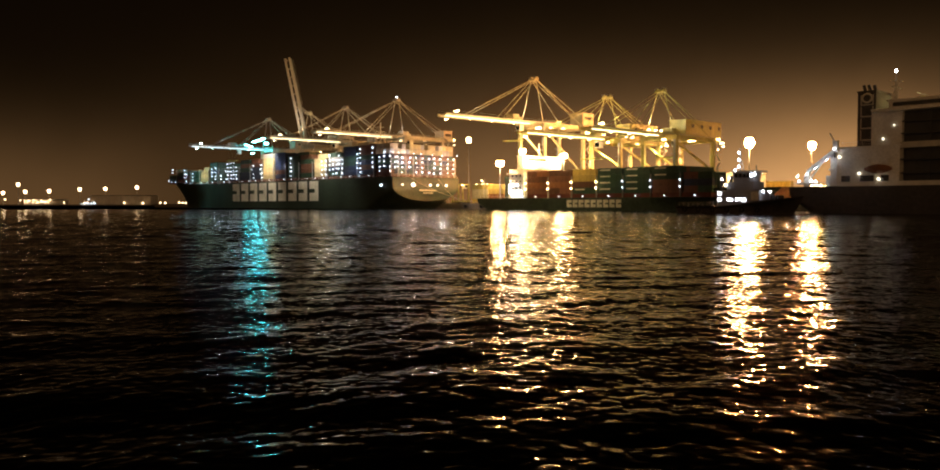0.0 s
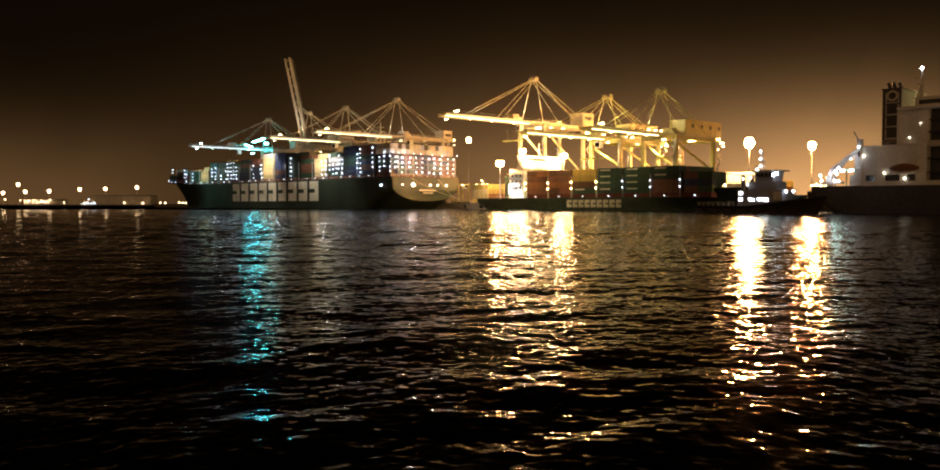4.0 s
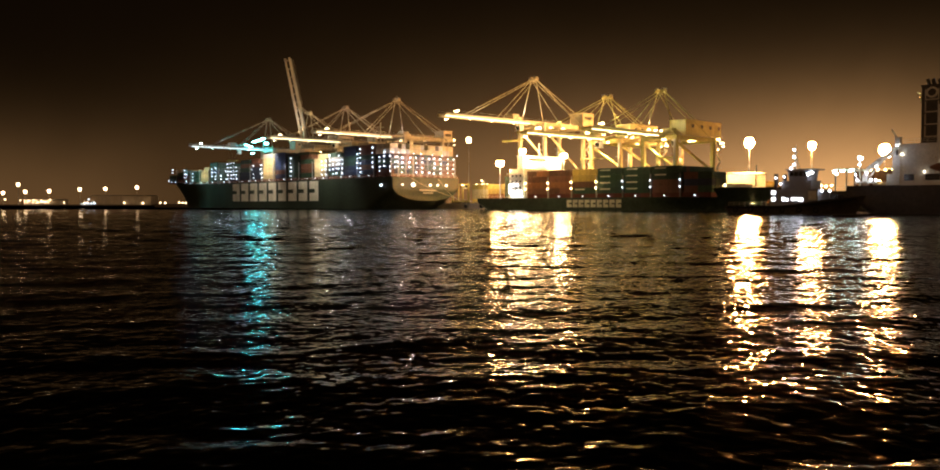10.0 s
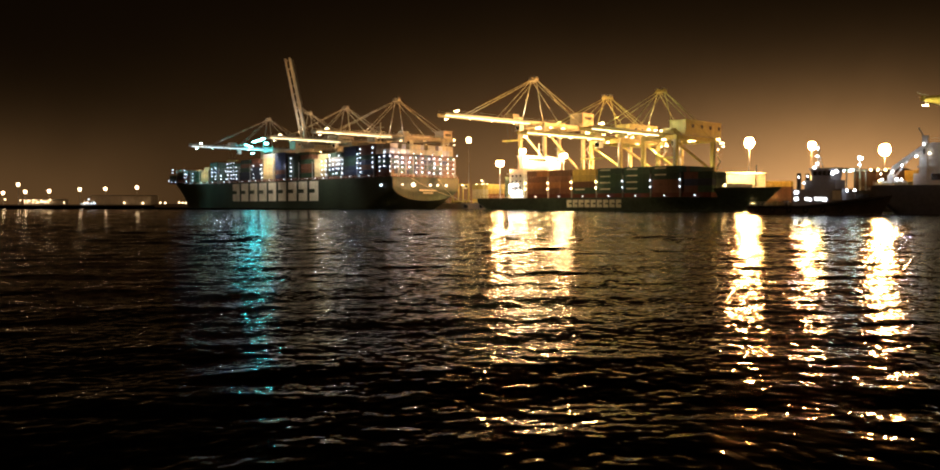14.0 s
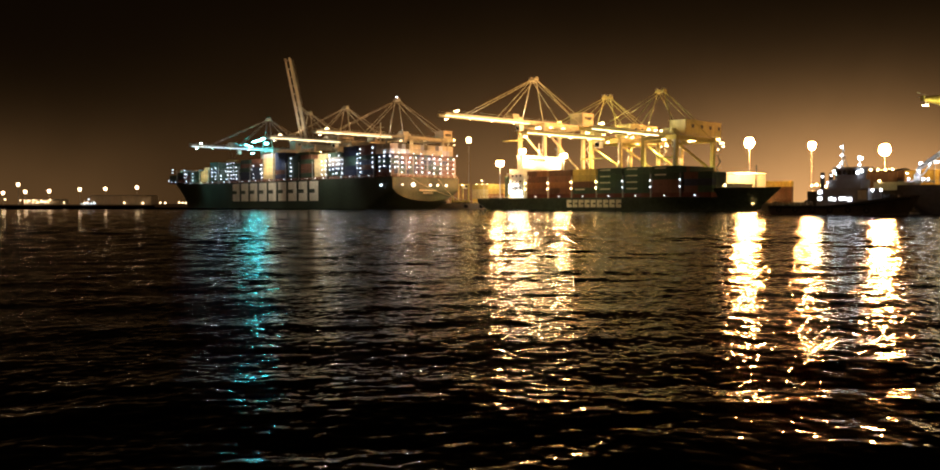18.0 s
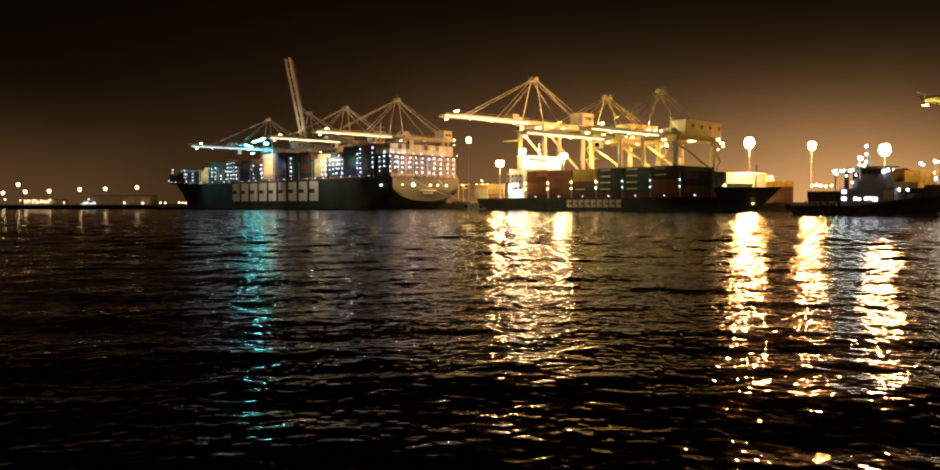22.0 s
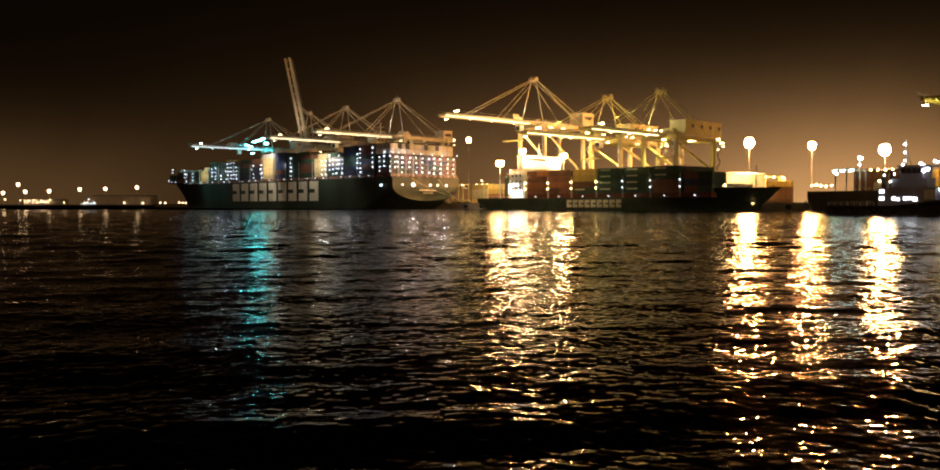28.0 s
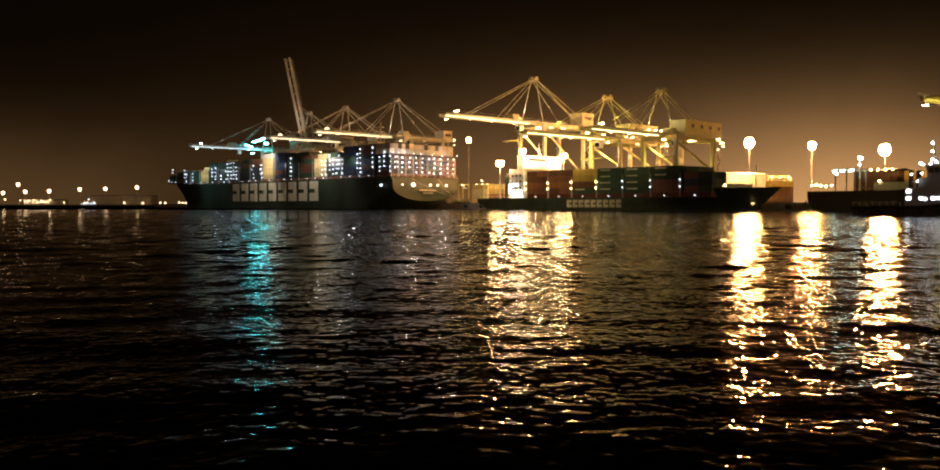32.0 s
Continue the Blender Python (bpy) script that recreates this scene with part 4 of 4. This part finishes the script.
# ---- dark vessel lying at the end of the quay ----
def moored_vessel():
    p = at_quay(-196, 10.5)
    v = thing("moored_vessel", pose(p.x, p.y, 0, 0, 0, -47), "dark moored supply vessel with lit deck gantry", "ship")
    part("hull", hull_bmesh(44, 11.5, lambda s: 7.2 + 1.2 * max(0, (s - 0.7) / 0.3), 3, 1.0, 0.8, 0.6, stations=20, levels=7), M_HULL_B, v)
    for x, y in ((16, -4.6), (16, 4.6), (9.4, -4.6), (9.4, 4.6)):
        struts("gantry_leg", M_GALV, v, [((x, y, 7.1), (x, y, 14.4))], 0.4)
    for y in (-4.6, 4.6):
        struts("gantry_beam", M_WHITE, v, [((8.6, y, 14.6), (17.0, y, 14.6))], 0.5, 0.7)
    bm = bmesh.new()
    tube(bm, (16.6, -2, 7.1), (16.6, -2, 19), 0.35, 0.2)
    part("mast", bm, M_WHITE, v)
    solid("deckhouse", M_SHED, v, (22, 33, -4.2, 4.2, 7.1, 10.0))
    for x, y, z, r, g in ((1.2, -5.0, 9.2, 0.35, G_WARM), (3.0, -5.2, 9.5, 0.45, G_WARM), (4.6, -5.2, 9.1, 0.4, G_WARM), (6.4, -5.2, 8.9, 0.4, G_WARM), (8.4, -5.2, 9.2, 0.35, G_WARM), (9.2, -5.0, 13.9, 0.6, G_TEAL), (9.9, -5.0, 13.1, 0.5, G_TEAL), (11.6, -5.0, 14.1, 0.4, G_TEAL), (12.4, -5, 14.2, 0.35, G_TEAL), (14.3, -5.0, 14.1, 0.4, G_TEAL), (15.2, -5.0, 14.2, 0.4, G_TEAL), (16.6, -2.6, 18.6, 0.7, G_TEAL), (17.3, -2.6, 18.3, 0.5, G_TEAL), (16.6, -2.6, 16.2, 0.4, G_MAST), (24, -4.6, 10.4, 0.35, G_WARM)):
        bulb(v, (x, y, z), r, g)
    rail(v, [(0.5, -5.4, 7.2), (30, -5.6, 7.3)])


moored_vessel()


def straddle_carrier(m, label, top=10.4):
    c = thing("straddle_carrier", m, label, "carrier", "straddle carriers")
    for x in (-4.2, 4.2):
        for y in (-2.2, 2.2):
            struts("leg", M_CRANE, c, [((x, y, 1.2), (x, y, top))], 0.6)
    for y in (-2.2, 2.2):
        struts("sill", M_CRANE, c, [((-5.2, y, 1.3), (5.2, y, 1.3))], 0.7, 0.9)
        struts("top_beam", M_CRANE, c, [((-4.6, y, top + 0.2), (4.6, y, top + 0.2))], 0.6, 0.8)
        for x in (-4.2, -1.5, 1.5, 4.2):
            bm = bmesh.new()
            tube(bm, (x, y - 0.3, 0.62), (x, y + 0.3, 0.62), 0.62, 0.62, 12)
            part("wheel", bm, M_RUBBER, c)
    struts("cross_beam", M_CRANE, c, [((-4.2, -2.2, top + 0.2), (-4.2, 2.2, top + 0.2)), ((4.2, -2.2, top + 0.2), (4.2, 2.2, top + 0.2))], 0.5, 0.6)
    cab = solid("cab", M_WHITE, c, (4.6, 6.2, -2.4, -0.6, top - 2, top))
    solid("window", M_GLASS, cab, (6.2, 6.25, -2.3, -0.7, top - 1.4, top - 0.2))
    for x in (-4.4, 0, 4.4):
        bulb(c, (x, -2.7, top - 0.1), 0.4, G_WARM)
    return c


for t, b in ((14, -8), (-2, -12.0)):
    p = at_quay(t, b, 3.0)
    straddle_carrier(pose(p.x, p.y, 3.0, 0, 0, -47), "yellow straddle carrier standing on the lit quay")
CARRIER = straddle_carrier(pose(140.5, 432, 3.0), "tall yellow straddle carrier driving through the yard", 14.0)
CARRIER_WAY = [(0.0, 140.5), (10.0, 140.8), (21.0, 152.7), (24.0, 156.2), (28.0, 160.0), (30.0, 161.9), (32.0, 163.2)]
for a, b2 in (((-16.5, 425, 15.8), (2, 1)), ((-30, 416, 15.8), (-12, 2.2)), ((12, 398, 5.2), (-30, 2.2)), ((18, 404, 5.2), (-24, 2.2))):
    bm = bmesh.new()
    q = at_quay(b2[0], b2[1], 3.5)
    pts = [Vector(a).lerp(q, k / 8) - Vector((0, 0, 2.0 * math.sin(math.pi * k / 8))) for k in range(9)]
    for u, v in zip(pts, pts[1:]):
        tube(bm, u, v, 0.1, 0.1, 5)
    ob = new("mooring_line", mesh_of("mooring_line", bm, M_SHED))
    tagged(ob, "slack mooring line from ship to quay", "rope", "mooring lines")
# work lights beside the yard stack
for k, (t, b, z) in enumerate(((-214, -42, 18.4), (-219, -42, 19.2), (-223, -42, 18.8), (-226, -42, 17.2), (-228, -42, 19.0))):
    p = at_quay(t, b, 3.0)
    w = thing("work_light", pose(p.x, p.y, 3.0), "tall work light pole with white lamps", "lamp", "work lights")
    bm = bmesh.new()
    tube(bm, (0, 0, 0), (0, 0, z - 3), 0.15)
    part("pole", bm, M_GALV, w)
    bulb(w, (0, 0, z - 3), 0.6, G_MAST)
    bulb(w, (0.9, -0.4, z - 3.4), 0.45, G_MAST)


# ---- cargo ship under way ----
def cargo_ship():
    s = thing("cargo_ship", pose(100.8, 243.2, 0, 0, 0, -47), "dark-hulled cargo ship under way with white accommodation aft", "ship")
    deck = lambda k: 7.6 + 2.5 * max(0, (k - 0.9) / 0.1)
    part("hull", hull_bmesh(140, 24, deck, 7, 3.2, 0.84, 0.7), M_HULL_B, s)
    solid("bulwark", M_WHITE, s, (14, 46, -12.02, -11.8, 7.5, 8.7), (14, 46, 11.8, 12.02, 7.5, 8.7), label="white painted bulwark strip")
    low = solid("deckhouse", M_WHITE, s, (13.8, 30.6, -11.2, 11.2, 7.5, 18.0), (13.4, 31, -11.7, 11.7, 18.0, 18.3), label="white lower deckhouse")
    for x, w in ((15.6, 2.4), (20.6, 3.6), (26.0, 2.0)):
        solid("doorway", M_GLASS, low, (x, x + w, -11.26, -11.2, 8.2, 10.4))
    tower = solid("accommodation", M_WHITE, s, (22.8, 30.6, -9.8, 9.8, 18.3, 27.2), label="white accommodation tower")
    # forward block: dark steel colour puts the shade of this side into the paint
    fore = solid("forward_block", M_STEEL, s, (30.6, 46, -8.4, 8.4, 7.5, 27.2), label="forward accommodation block, its shade painted in as dark steel")
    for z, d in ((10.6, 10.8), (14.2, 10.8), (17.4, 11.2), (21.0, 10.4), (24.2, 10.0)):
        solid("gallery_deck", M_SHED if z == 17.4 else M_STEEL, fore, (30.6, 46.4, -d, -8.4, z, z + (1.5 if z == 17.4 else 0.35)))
    for x in (37.4, 45.6):
        solid("gallery_post", M_STEEL, fore, (x, x + 0.3, -10.2, -9.9, 8.6, 27.0))
    solid("bridge", M_WHITE, s, (23.5, 46.5, -12.2, 12.2, 27.2, 27.9), (27, 46, -9.5, 9.5, 27.9, 30.0), (26.5, 46.5, -10, 10, 30.0, 30.3))
    solid("window_band", M_GLASS, s, (28, 45.5, -9.57, -9.5, 28.5, 29.6))
    fun = solid("funnel", M_HULL_B, s, (18.2, 23.0, -7.5, 3.5, 18.3, 33.2), (18.0, 23.2, -7.7, 3.7, 33.2, 33.6), label="tall black funnel casing")
    for i in range(4):
        z = 20.0 + i * 3.2
        solid("frame_panel", M_SHED, fun, (19.0, 22.4, -7.62, -7.5, z, z + 0.35), (19.0, 19.3, -7.62, -7.5, z + 0.35, z + 2.9), (22.1, 22.4, -7.62, -7.5, z + 0.35, z + 2.9))
    bm = bmesh.new()
    for i in range(14):
        a, b = 2 * math.pi * i / 14, 2 * math.pi * (i + 1) / 14
        beam(bm, (20.7 + 1.25 * math.cos(a), -7.6, 31.6 + 1.2 * math.sin(a)), (20.7 + 1.25 * math.cos(b), -7.6, 31.6 + 1.2 * math.sin(b)), 0.3, 0.45)
    part("emblem_ring", bm, M_CREAM, fun, "pale painted ring on the funnel")
    for x, y in ((19.3, -5), (20.6, -5), (19.6, -2), (21.5, -3.5)):
        bm = bmesh.new()
        tube(bm, (x, y, 33.6), (x - 0.5, y, 35.4), 0.45, 0.45)
        part("exhaust_pipe", bm, M_STEEL, fun)
    bm = bmesh.new()
    tube(bm, (26.2, -2, 27.9), (26.2, -2, 38.4), 0.55, 0.3)
    beam(bm, (26.2, -5, 34.4), (26.2, 1, 34.4), 0.3)
    beam(bm, (25.2, -4, 36.2), (27.2, 0, 36.2), 0.25)
    beam(bm, (24.2, -2, 28.0), (26.1, -2, 34.5), 0.3)
    part("radar_mast", bm, M_WHITE, s)
    bulb(s, (26.2, -2.4, 38.9), 0.45, G_MAST, "masthead_lamp")
    # aft crane, lit white
    ped = solid("crane_pedestal", M_WHITE, s, (3.4, 4.8, -10.2, -9.0, 7.5, 10.4), (1.6, 7.6, -10.8, -8.2, 8.3, 8.8), label="white crane pedestal")
    struts("crane_arm", M_WHITE, s, [((4.1, -9.6, 10.2), (4.6, -9.6, 12.0)), ((4.6, -9.6, 12.0), (13.2, -11.9, 17.6))], 0.9, 1.0, "white knuckle crane arm")
    struts("crane_ram", M_WHITE, s, [((5.2, -9.7, 10.0), (8.8, -10.8, 14.2))], 0.35)
    struts("crane_hook", M_STEEL, s, [((12.8, -11.9, 17.2), (12.8, -11.9, 15.4))], 0.25, 0.5)
    for x, y, z, r in ((2.4, -11.0, 9.2, 0.26), (6.0, -11.0, 9.2, 0.32), (7.2, -11.0, 9.1, 0.26), (13.0, -12.8, 17.9, 0.24)):
        bulb(ped, (x, y, z), r, G_MAST)
    # small glowing balls added in mid-air to brighten the arm, no real fixtures
    for x, y, z in ((2.2, -11.6, 10.6), (5.6, -12.9, 11.0), (8.2, -13.6, 12.6), (11.6, -14.0, 14.8)):
        bulb(ped, (x, y, z), 0.11, G_ARM_FILL)
    solid("crane_post", M_WHITE, s, (11.6, 13.4, -11.6, -10.2, 7.5, 17.4), (11.2, 13.8, -12.0, -9.8, 12.0, 12.4), label="white post beside the deckhouse")
    solid("crane_cab", M_WHITE, s, (12.4, 13.7, -12.4, -11.3, 17.9, 19.9), (12.3, 13.8, -12.5, -11.2, 19.9, 20.1), label="small white crane cab")
    struts("crane_jib", M_WHITE, s, [((12.6, -11.9, 20.1), (11.4, -11.9, 22.2))], 0.3)
    bulb(low, (20.5, -11.7, 10.9), 0.3, G_STERN)
    bulb(low, (24.4, -11.7, 13.0), 0.22, G_STERN)
    bulb(low, (15.2, -11.7, 15.6), 0.35, G_STERN)
    bulb(s, (24.6, -12.4, 9.3), 0.4, G_STERN)
    bulb(tower, (28.6, -10.1, 23.6), 0.16, G_STERN)
    bulb(tower, (26.0, -10.1, 20.0), 0.22, G_STERN)
    solid("deck_store", M_WHITE, s, (9.6, 13.2, -9.8, -4, 7.5, 10.6))
    # lifeboat in its davits
    bm = bmesh.new()
    rings = []
    for i in range(9):
        r = 1.3 * math.sin(math.pi * (0.08 + 0.84 * i / 8))
        rings.append([bm.verts.new((22 + 7 * i / 8, -11.9 + r * math.cos(0.628 * j), 12.0 + r * math.sin(0.628 * j))) for j in range(10)])
    for a, b in zip(rings, rings[1:]):
        for j in range(10):
            bm.faces.new((a[j], b[j], b[(j + 1) % 10], a[(j + 1) % 10]))
    bm.faces.new(rings[0])
    bm.faces.new(rings[-1][::-1])
    part("lifeboat", bm, M_BOX["orange"], s, "covered orange lifeboat in davits")
    for x in (23, 28):
        struts("davit", M_WHITE, s, [((x, -10.9, 10.6), (x, -12.6, 10.6)), ((x, -11.0, 10.6), (x, -11.4, 14.6)), ((x, -11.4, 14.6), (x, -12.2, 14.2))], 0.3)
    rail(s, [(0.3, -11.7, 7.6), (13.5, -11.7, 7.6)])
    rail(s, [(13.6, -11.6, 18.3), (23.2, -11.6, 18.3)])
    # foredeck hatches out of sight of the accommodation
    for x in (52, 74, 96):
        solid("hatch_cover", M_RED, s, (x, x + 18, -8, 8, 7.5, 9.4))
    for o in s.children:
        if o.name.split(".")[0] in ("deckhouse", "accommodation", "forward_block", "bridge", "window_band", "funnel", "radar_mast", "masthead_lamp", "lifeboat", "davit"):
            o.location.x -= 1.2
    # white foam under the stern, in place of lamp reflections on the water behind
    bm = bmesh.new()
    rng = random.Random(3)
    for i in range(60):
        x, y = rng.uniform(-4.5, 2.0), rng.gauss(-6, 3.0)
        r = rng.uniform(0.25, 0.7)
        bmesh.ops.create_icosphere(bm, subdivisions=1, radius=r, matrix=Matrix.Translation((x, y, 0.12)) @ Matrix.Diagonal((1.6, 1.0, 0.5, 1)))
    part("stern_gap_foam", bm, M_FOAM, s, "white foam in place of bright water under the stern", kind="stuff")
    return s


CARGO_SHIP = cargo_ship()


# ---- tug following astern ----
def tug():
    g = thing("tugboat", pose(60.4, 227.6, 0, 0, 0, -47), "dark harbour tugboat under way with lit wheelhouse and mast lamps", "tugboat")
    deck = lambda s: 2.2 + 2.4 * max(0, (s - 0.45) / 0.55) ** 1.3
    part("hull", hull_bmesh(33.5, 10.6, deck, 2.5, 0.6, 0.72, 0.55, stations=30, levels=8), M_HULL_B, g)
    w = lambda s: 5.35 * (1.0 if s < 0.72 else max(0.05, 1 - ((s - 0.72) / 0.28) ** 2.3))
    for sg in (-1, 1):
        bm = bmesh.new()
        for i in range(16):
            s0, s1 = 0.02 + 0.94 * i / 16, 0.02 + 0.94 * (i + 1) / 16
            tube(bm, (s0 * 33.2, sg * w(s0), deck(s0) - 0.35), (s1 * 33.2, sg * w(s1), deck(s1) - 0.35), 0.32, 0.32, 6)
        part("rubbing_fender", bm, M_RUBBER, g)
    for i in range(6):
        bm = bmesh.new()
        x = 3 + i * 4.2
        rings = []
        for k in range(12):
            a = 2 * math.pi * k / 12
            rings.append([bm.verts.new((x + (0.55 + 0.2 * math.cos(e)) * math.cos(a), -5.55 + 0.2 * math.sin(e), 1.2 + (0.55 + 0.2 * math.cos(e)) * math.sin(a))) for e in [math.pi * j / 3 for j in range(6)]])
        for k in range(12):
            for j in range(6):
                bm.faces.new((rings[k][j], rings[(k + 1) % 12][j], rings[(k + 1) % 12][(j + 1) % 6], rings[k][(j + 1) % 6]))
        part("tyre_fender", bm, M_RUBBER, g)
    house = solid("deckhouse", M_TUG, g, (11.5, 23.5, -3.6, 3.6, 2.2, 6.0), (11.2, 23.9, -3.9, 3.9, 6.0, 6.2), label="grey deckhouse")
    up = solid("upper_house", M_TUG, g, (14.0, 21.5, -2.8, 2.8, 6.2, 8.4))
    bm = bmesh.new()
    ring = [[bm.verts.new((18.2 + a * k, b * k2, z)) for a, b in ((-2.4, -2.5), (2.4, -2.5), (3.2, 0), (2.4, 2.5), (-2.4, 2.5))] for z, k, k2 in ((8.4, 1.0, 1.0), (11.0, 1.12, 1.12))]
    for i in range(5):
        bm.faces.new((ring[0][i], ring[0][(i + 1) % 5], ring[1][(i + 1) % 5], ring[1][i]))
    bm.faces.new(ring[0][::-1])
    bm.faces.new(ring[1])
    wh = part("wheelhouse", bm, M_TUG, g, "wheelhouse with leaning windows")
    solid("wheelhouse_roof", M_WHITE, g, (15.2, 22.2, -3.2, 3.2, 11.0, 11.3))
    for i in range(4):
        solid("window", M_GLASS, wh, (16.1 + i * 1.15, 17.0 + i * 1.15, -2.9, -2.62, 9.5, 10.6))
    # lit deckhouse ports
    for x, z, w, h in ((11.9, 5.1, 0.9, 0.75), (11.9, 3.5, 0.9, 0.75), (14.6, 3.5, 0.7, 0.7), (15.6, 3.4, 0.5, 0.6), (17.0, 3.5, 0.7, 0.7), (18.0, 3.6, 0.6, 0.6), (18.9, 3.3, 0.9, 0.8)):
        solid("lit_port", G_CABIN, house, (x, x + w, -3.7, -3.6, z, z + h))
    # white slab: lamplight on the deckhouse side, put in as paler paint
    solid("painted_lit_panel", M_WHITE, house, (21.2, 23.2, -3.68, -3.6, 3.6, 5.8))
    for x, y, sg in ((12.4, -2.4, 1), (12.4, 2.4, 1)):
        bm = bmesh.new()
        tube(bm, (x, y, 6.2), (x, y, 10.2), 0.55, 0.5, 10)
        part("funnel", bm, M_HULL_B, g)
    bm = bmesh.new()
    tube(bm, (16.2, 0, 11.3), (16.2, 0, 17.2), 0.22, 0.12)
    beam(bm, (16.2, -1.6, 14.0), (16.2, 1.6, 14.0), 0.12)
    beam(bm, (16.2, -1.1, 15.6), (16.2, 1.1, 15.6), 0.12)
    tube(bm, (17.4, 0, 11.3), (16.3, 0, 14.5), 0.1)
    mast = part("mast", bm, M_WHITE, g)
    for z, r in ((16.2, 0.3), (14.3, 0.28), (12.5, 0.25)):
        bulb(mast, (16.0, -0.45, z), r, G_MAST)
    for x, y, z, r in ((12.6, -3.0, 9.2, 0.22), (14.8, -3.1, 9.4, 0.2), (16.6, -3.2, 11.5, 0.3), (20.9, -3.0, 10.0, 0.4), (21.7, -2.8, 10.3, 0.36), (14.0, -3.3, 7.7, 0.2)):
        bulb(g, (x, y, z), r, G_MAST)
    for x in (24.4, 26.2):
        bm = bmesh.new()
        tube(bm, (x, -3.2, 3.2), (x, -3.2, 5.6), 0.08)
        part("lamp_post", bm, M_GALV, g)
        bulb(g, (x, -3.3, 5.8), 0.3, G_MAST)
    solid("towing_winch", M_STEEL, g, (25.5, 27.5, -1.6, 1.6, 3.2, 4.9), (26.0, 27.0, -2.0, 2.0, 3.6, 4.6))
    solid("towing_bitt", M_STEEL, g, (7.6, 8.0, -1.0, -0.6, 2.2, 3.6), (7.6, 8.0, 0.6, 1.0, 2.2, 3.6), (7.5, 8.1, -1.6, 1.6, 3.0, 3.3))
    rail(g, [(0.8, -4.9, 2.2), (11.2, -5.1, 2.2)], 0.9, 1.6)
    return g


TUG = tug()
TUG_WAY = [(0.0, 0.0), (6.0, 9.07), (13.0, 19.4), (20.0, 29.6), (28.0, 40.9), (32.0, 46.6)]


def motions():
    walk(WATER_A, [(0.0, pose(-5, DRIFT, 0)), (32.0, pose(5, -DRIFT, 0))])
    walk(WATER_B, [(0.0, pose(7, DRIFT - 2, 0)), (32.0, pose(-7, -DRIFT + 2, 0))])
    walk(CARGO_SHIP, [(0.0, pose(100.8, 243.2, 0, 0, 0, -47)), (32.0, pose(136.2, 205.3, 0, 0, 0, -47))])
    # the beacon turns once in three seconds and faces the fairway at 0, 3, 6 ... s
    for hood in BEACONS:
        x, y, z = hood.location
        walk(hood, [(k * 0.5, pose(x, y, z, 0, 0, 47 + 8 + 60 * k)) for k in range(65)])
    walk(CARRIER, [(t, pose(x, 432, 3.0)) for t, x in CARRIER_WAY])
    walk(TUG, [(t, pose(60.4 + 0.682 * d, 227.6 - 0.731 * d, 0.04 * math.sin(t), 0, 0, -47)) for t, d in TUG_WAY])


motions()
